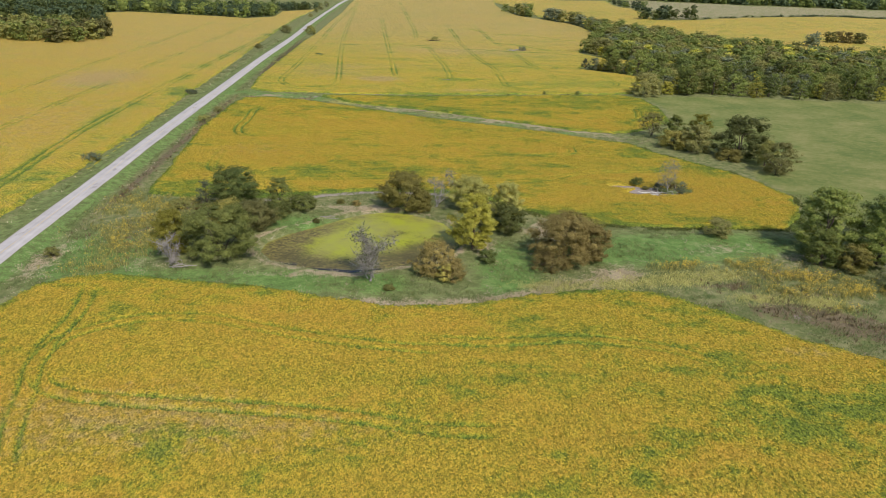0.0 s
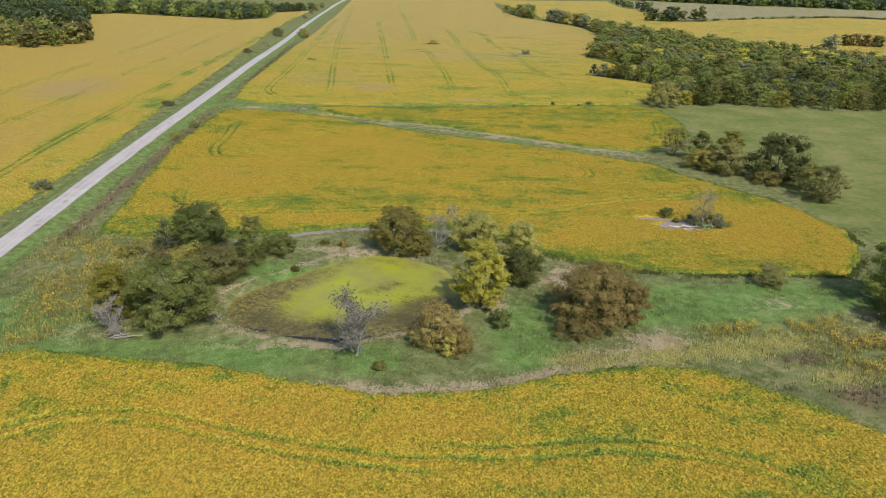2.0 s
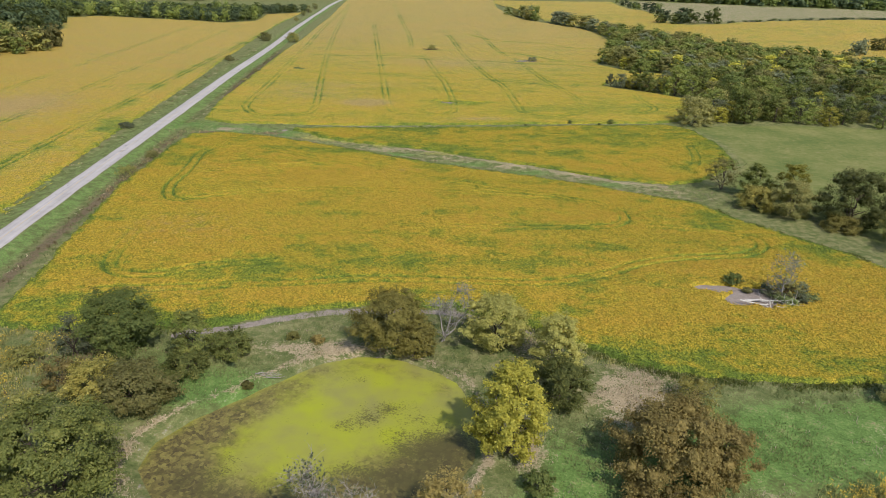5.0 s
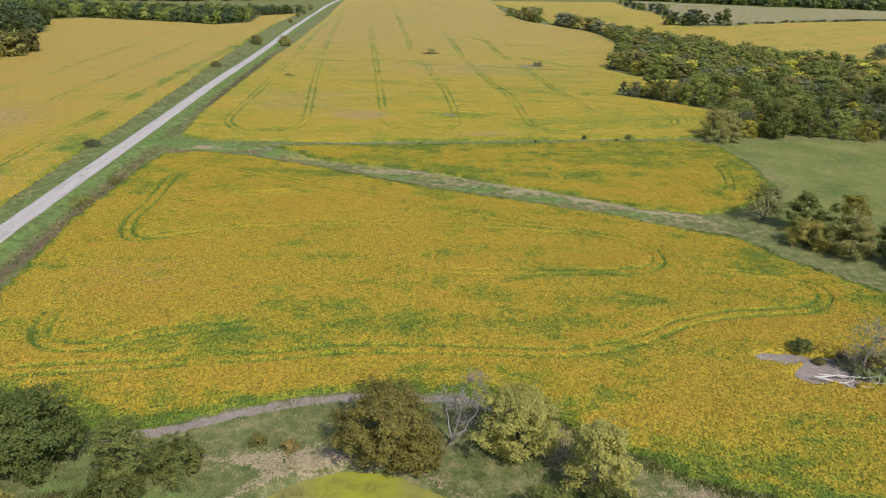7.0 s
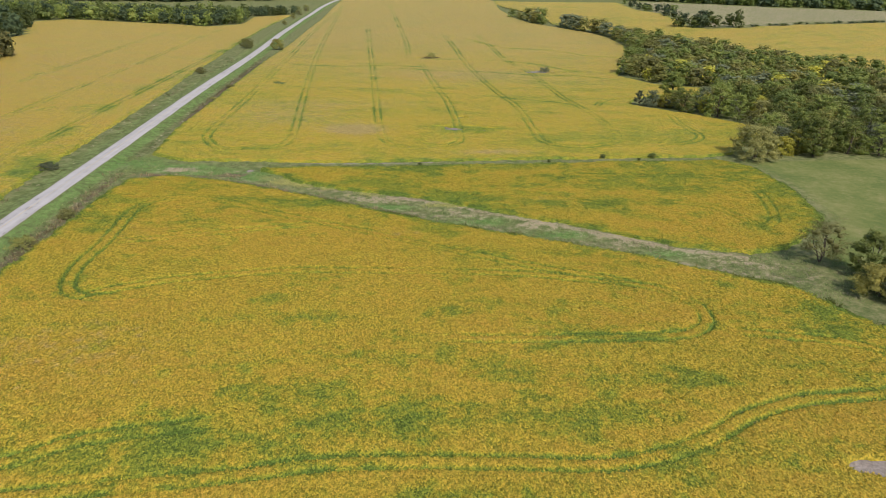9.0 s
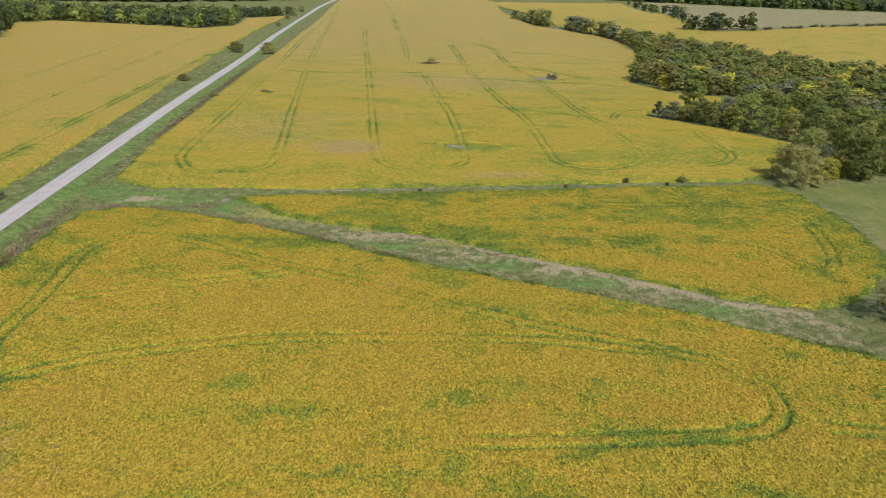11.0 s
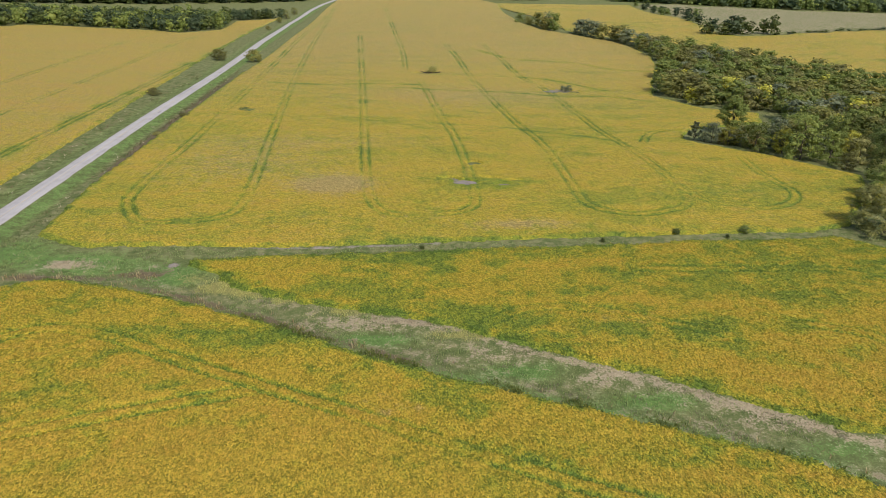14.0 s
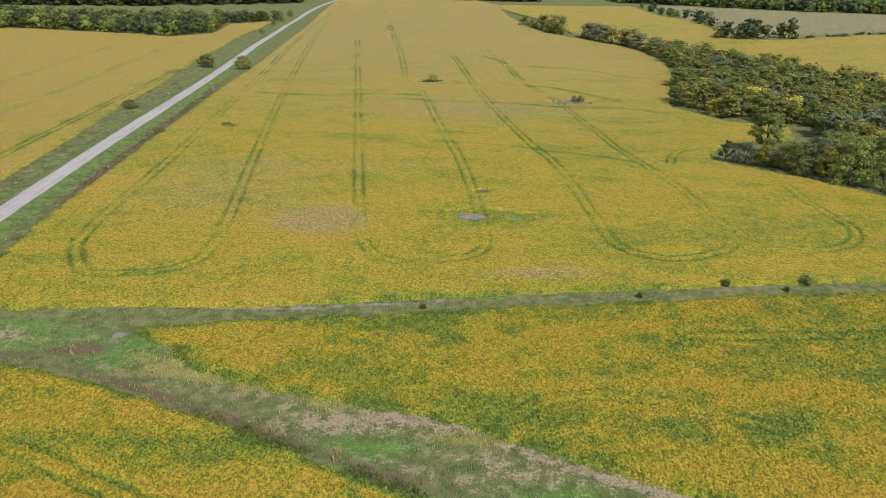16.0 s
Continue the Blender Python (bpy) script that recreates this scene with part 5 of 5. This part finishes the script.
# left of the road
far_band("dense green wood beyond the soybeans", [(-311.3, 591.9), (-264, 589.4), (-250.6, 604.7), (-241.4, 628.8), (-247.2, 658.8), (-303.1, 667.4), (-420.8, 661), (-420.3, 600.4)], 11.5, 21, 15, 13, ["green", "olive", "drab"], 1.1, 230)
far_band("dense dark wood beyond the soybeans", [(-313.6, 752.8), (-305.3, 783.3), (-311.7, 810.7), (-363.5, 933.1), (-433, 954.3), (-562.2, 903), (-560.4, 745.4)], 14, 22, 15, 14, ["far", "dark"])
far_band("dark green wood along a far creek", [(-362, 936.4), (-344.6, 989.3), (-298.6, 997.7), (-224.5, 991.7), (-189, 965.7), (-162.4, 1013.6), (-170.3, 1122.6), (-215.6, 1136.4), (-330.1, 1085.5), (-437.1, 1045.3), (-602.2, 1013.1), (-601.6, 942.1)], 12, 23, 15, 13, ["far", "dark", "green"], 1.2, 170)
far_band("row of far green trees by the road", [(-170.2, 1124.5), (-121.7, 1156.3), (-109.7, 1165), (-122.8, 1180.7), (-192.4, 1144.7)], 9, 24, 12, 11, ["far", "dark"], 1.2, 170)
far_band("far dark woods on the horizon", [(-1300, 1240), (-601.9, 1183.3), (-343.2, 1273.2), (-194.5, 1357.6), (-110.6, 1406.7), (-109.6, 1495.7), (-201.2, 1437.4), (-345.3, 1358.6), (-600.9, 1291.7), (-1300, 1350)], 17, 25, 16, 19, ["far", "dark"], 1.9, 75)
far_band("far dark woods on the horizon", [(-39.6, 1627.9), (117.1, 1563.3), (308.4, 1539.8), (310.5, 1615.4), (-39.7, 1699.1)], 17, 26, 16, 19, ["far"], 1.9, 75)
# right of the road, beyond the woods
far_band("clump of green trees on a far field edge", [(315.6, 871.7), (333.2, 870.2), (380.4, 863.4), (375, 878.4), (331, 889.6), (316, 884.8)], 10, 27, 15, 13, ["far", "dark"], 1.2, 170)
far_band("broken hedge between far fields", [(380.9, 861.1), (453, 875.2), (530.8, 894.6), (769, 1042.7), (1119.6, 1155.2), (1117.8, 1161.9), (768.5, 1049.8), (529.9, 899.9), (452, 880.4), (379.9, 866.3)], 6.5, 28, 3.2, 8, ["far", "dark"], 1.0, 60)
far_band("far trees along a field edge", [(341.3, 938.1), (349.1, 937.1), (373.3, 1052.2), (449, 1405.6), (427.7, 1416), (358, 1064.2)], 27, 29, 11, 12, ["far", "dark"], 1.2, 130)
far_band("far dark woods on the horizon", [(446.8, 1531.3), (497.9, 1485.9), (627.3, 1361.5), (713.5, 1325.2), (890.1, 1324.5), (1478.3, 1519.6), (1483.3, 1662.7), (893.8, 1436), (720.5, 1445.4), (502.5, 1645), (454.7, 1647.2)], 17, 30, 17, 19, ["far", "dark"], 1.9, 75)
far_band("far trees by the hill field", [(406.7, 652), (418.5, 657.3), (413.1, 666.3), (403.8, 665)], 9, 31, 15, 12, ["grey"], 1.0, 300)
far_band("far trees on the hill field", [(441.7, 673), (477.3, 673.6), (472.8, 686.2), (441, 685.8)], 9, 32, 12, 12, ["olive", "rust"], 1.0, 300)

grow("tree", "lone upright leafy green tree at the woods' tip", "tree", 171.2, 525.9, 16.6, 13.5, "green", 330, 5600, 0.5, 20, 0.2, "round", group="woods' tip")
grow("tree", "small grey tree at the woods' tip", "tree", 146.9, 512.2, 8.0, 6, "grey", 331, 1200, 0.5, 9, 0.25, "tall")
for i, (bx, by, bh, bw) in enumerate([(150.5, 508.9, 3.6, 6), (155.5, 506.1, 4.5, 7), (161.5, 503.4, 5, 8), (167.3, 498.3, 5, 8), (174.2, 493.8, 6, 8)]):
    grow("shrub", "grey-brown scrub along the woods' tip", "shrub", bx, by, bh, bw, ("grey", "rust")[i % 2], 340 + i, 800, 0.45, 9, 0.08, "wide", 3, "woods' tip scrub", gaps=0.7)
grow("tree", "olive tree at the corner of the woods", "tree", 153.5, 399.5, 13.6, 20, "drab", 350, 5200, 0.5, 26, 0.05, "wide", 3)
grow("tree", "dark green tree at the edge of the woods", "tree", 180.5, 403, 15.8, 15, "green", 351, 4200, 0.5, 20, 0.06, "round")
grow("shrub", "yellow-green shrub at the edge of the woods", "shrub", 168, 404, 8, 9, "lime", 352, 1800, 0.5, 12, 0.06, "wide", 2)

# ---- grass, weeds and flowers ----
GOLDENROD = [(-72, 198, 9, 9), (-69, 182, 8, 13), (-67, 168, 6, 8), (-70, 153, 6, 4), (-60, 203, 9, 3), (75.4, 155.7, 6, 2), (91.5, 157, 9, 3), (99.3, 150.5, 8, 3), (107.6, 146.2, 8, 3), (97.2, 140.9, 5, 3), (115.7, 139.6, 8, 3), (105.2, 128.2, 6, 3)]


def off_crops(p):
    ok = np.ones(len(p), bool)
    for o in (FIELD_NEAR, FIELD_MID, FIELD_WEDGE, FIELD_FAR, POND):
        ok &= inside(p, o) > 0.1
    d = np.abs(p[:, 0] - road_x(p[:, 1]))
    return ok & (d > 6.5) & (inside(p, FIELD_LEFT) > 0.2)


def blades(p, rng, count, height, width, spread):
    """Tufts of bent blades at the places p (n, 2)."""
    n = len(p) * count
    foot = np.repeat(np.column_stack([p, ground_z(p[:, 0], p[:, 1]) - 0.05]), count, 0)
    h = np.repeat(height * rng.uniform(0.5, 1.3, len(p)), count) * rng.uniform(0.6, 1.15, n)
    a = rng.uniform(0, 2 * math.pi, n)
    foot[:, :2] += rng.normal(0, spread, (n, 2))
    lean = rng.uniform(0.15, 0.7, n) * h
    side = np.column_stack([-np.sin(a), np.cos(a), np.zeros(n)]) * (width * rng.uniform(0.6, 1.4, n))[:, None]
    tip = foot + np.column_stack([np.cos(a) * lean, np.sin(a) * lean, h])
    mid = foot + np.column_stack([np.cos(a) * lean * 0.3, np.sin(a) * lean * 0.3, h * 0.62])
    v = np.stack([foot - side * 0.6, foot + side * 0.6, mid + side, tip, mid - side], 1).reshape(-1, 3)
    i = np.arange(n)[:, None] * 5
    return v, np.vstack([np.hstack([i, i + 1, i + 2, i + 4])]), np.hstack([i + 4, i + 2, i + 3])


def add_stuff(name, label, category, p, rng, leaf, count, height, width, spread):
    v, q, t = blades(p, rng, count, height, width, spread)
    t4 = np.hstack([t[:, :2], t[:, 2:], t[:, 2:]])
    f = np.vstack([np.vstack([q[:, [0, 1, 2]], q[:, [0, 2, 3]]]), t4[:, :3]])
    me = quick_mesh(name, v, f, LEAF[leaf])
    return tagged(new(name, me), label, category, kind="stuff")


def sown(n, weight, seed, box):
    """Places in the box, kept with the chance that weight gives."""
    rng = np.random.default_rng(seed)
    p = np.column_stack([rng.uniform(box[0], box[1], n), rng.uniform(box[2], box[3], n)])
    p = p[off_crops(p)]
    return p[weight(p[:, 0], p[:, 1]) > rng.uniform(0, 1, len(p))], rng


MEADOW, STRIP, VERGE = (-90, 150, 100, 218), (-88, 150, 282, 402), (-112, -78, 130, 700)


def build_growth():
    for box, n in ((MEADOW, 64000), (STRIP, 34000), (VERGE, 16000)):
        p, r = sown(n, lambda x, y: np.clip(zones(x, y)["dry"] * 1.1 + 0.05, 0, 1) * (0.4 if box is VERGE else 1) * step(grain(x, y, 4, 61), 0.3, 0.6), 51, box)
        add_stuff("dead_grass", "tufts of pale dead grass", "grass", p, r, "straw", 7, 0.42, 0.06, 0.45)
        p, r = sown(n, lambda x, y: 0.7 * step(grain(x, y, 7, 62), 0.3, 0.6), 52, box)
        add_stuff("weeds", "tufts of green weeds and rough grass", "weeds", p, r, "weed", 6, 0.42, 0.06, 0.5)
        p, r = sown(n // 2, lambda x, y: np.clip(zones(x, y)["dock"], 0, 0.9) * step(grain(x, y, 3, 63), 0.3, 0.6), 53, box)
        add_stuff("dock_weeds", "brown seeding weed stalks", "weeds", p, r, "dock", 4, 0.9, 0.09, 0.3)
    for box, n in (((-20, 150, 286, 366), 60000), ((30, 150, 176, 290), 50000)):
        p, r = sown(n, lambda x, y: step(2.6 - inside(np.column_stack([x, y]), FIELD_MID), 0, 1.4) * step(grain(x, y, 6, 65), 0.25, 0.7), 56, box)
        add_stuff("tall_weeds", "tall dark green weeds along the crop's edge", "weeds", p, r, "green", 6, 0.6, 0.10, 0.4)
    spots = [(x, y, a, b, 1.0) for x, y, a, b in SEDGE]
    p, r = sown(110000, lambda x, y: np.clip(blobs(x, y, spots), 0, 0.9), 54, (-40, 135, 120, 380))
    add_stuff("tall_grass", "tall pale yellow-green grass", "grass", p, r, "sedge", 11, 0.6, 0.032, 0.6)
    spots = [(x, y, a, b, 0.9) for x, y, a, b in GOLDENROD]
    p, r = sown(95000, lambda x, y: np.clip(blobs(x, y, spots), 0, 0.8) * step(grain(x, y, 3, 64), 0.3, 0.55), 55, (-90, 130, 130, 215))
    add_stuff("goldenrod_stems", "stems and leaves of tall goldenrod", "wildflowers", p, r, "drab", 5, 0.9, 0.07, 0.45)
    q = p[r.uniform(0, 1, len(p)) < np.where(p[:, 0] > 0, 0.75, 0.32)]
    c = np.repeat(np.column_stack([q, ground_z(q[:, 0], q[:, 1]) + r.uniform(0.9, 1.35, len(q))]), 6, 0)
    c += r.normal(0, 0.22, c.shape)
    v, f = leaf_quads(c, np.tile([0, 0, 1.0], (len(c), 1)), 0.12, r)
    tagged(new("goldenrod", quick_mesh("goldenrod", v, f, LEAF["flower"])), "yellow goldenrod flower heads among weeds", "wildflowers", kind="stuff")


build_growth()


# ---- dead wood ----
def log_heap(name, label, x, y, length, count, seed, spread, material, thick=0.2):
    """A heap of fallen branches, each a part of its own."""
    rng = np.random.default_rng(seed)
    root = tagged(new(name), label, "dead wood")
    root.location = (x, y, float(ground_z(x, y)))
    for i in range(count):
        c = np.array([rng.normal(0, spread), rng.normal(0, spread * 0.5), rng.uniform(0.1, 0.5) + 0.25 * (i % 3)])
        a, t = rng.uniform(-0.6, 0.6), rng.uniform(-0.12, 0.25)
        d = np.array([math.cos(a), math.sin(a), t]) * length * rng.uniform(0.3, 0.6)
        main = bough(c - d, c + d, thick * rng.uniform(0.6, 1.2), thick * 0.25, rng, 0.07, 6)
        g = [main] + [bough(main[0][k], main[0][k] + rng.normal(0, 0.25, 3) * length * 0.6 + [0, 0, 0.4], thick * 0.35, 0.02, rng, 0.15, 4) for k in (2, 3, 4)]
        v, f = tubes(g, 6)
        part("branch", quick_mesh("branch", v, f, material, True), root)
    return root


log_heap("fallen_logs", "bleached fallen logs on bare soil", 93.5, 217.2, 8, 7, 301, 2.4, BLEACHED, 0.22)
log_heap("fallen_logs", "grey fallen branches at the dead tree's foot", -50.5, 153.6, 3.2, 6, 302, 1.0, DEADWOOD, 0.16)
log_heap("brush_pile", "heap of dead branches and weeds in the soybeans", 43, 698.4, 7, 12, 303, 3.6, BARK, 0.2)
log_heap("brush_pile", "long heap of grey branches in the soybeans", 119.5, 637.8, 9, 14, 304, 6.5, DEADWOOD, 0.22)
log_heap("fallen_branch", "pale fallen branch at the pond's edge", -17.6, 189.5, 4, 3, 305, 0.8, DEADWOOD, 0.1)
grow("shrub", "scrub growing on a brush pile", "shrub", 45.1, 699.3, 4.5, 8, "olive", 311, 700, 0.4, 8, 0.1, "wide", 2, gaps=0.5)
grow("shrub", "grey scrub growing on a brush pile", "shrub", 122.7, 639.7, 4, 9, "grey", 312, 700, 0.4, 8, 0.1, "wide", 2, gaps=0.6)

for i, (bx, by, bh, bw, lf) in enumerate([(95.5, 223.6, 2.6, 4.5, "grey"), (101.5, 219.2, 2.2, 4.5, "grey"), (98.2, 217.4, 1.8, 3.6, "weed"), (103.5, 222.5, 3.4, 4, "grey"), (91, 224.2, 1.2, 2.6, "drab"), (96.5, 219.2, 2.0, 5, "weed"), (101.5, 224.5, 3.0, 5, "drab"), (104, 218.5, 1.8, 5, "weed")]):
    grow("shrub", "low grey-green scrub on the bare spot", "shrub", bx, by, bh, bw, lf, 360 + i, 700, 0.24, 8, 0.1, "wide", 2, "bare spot scrub", gaps=0.5)
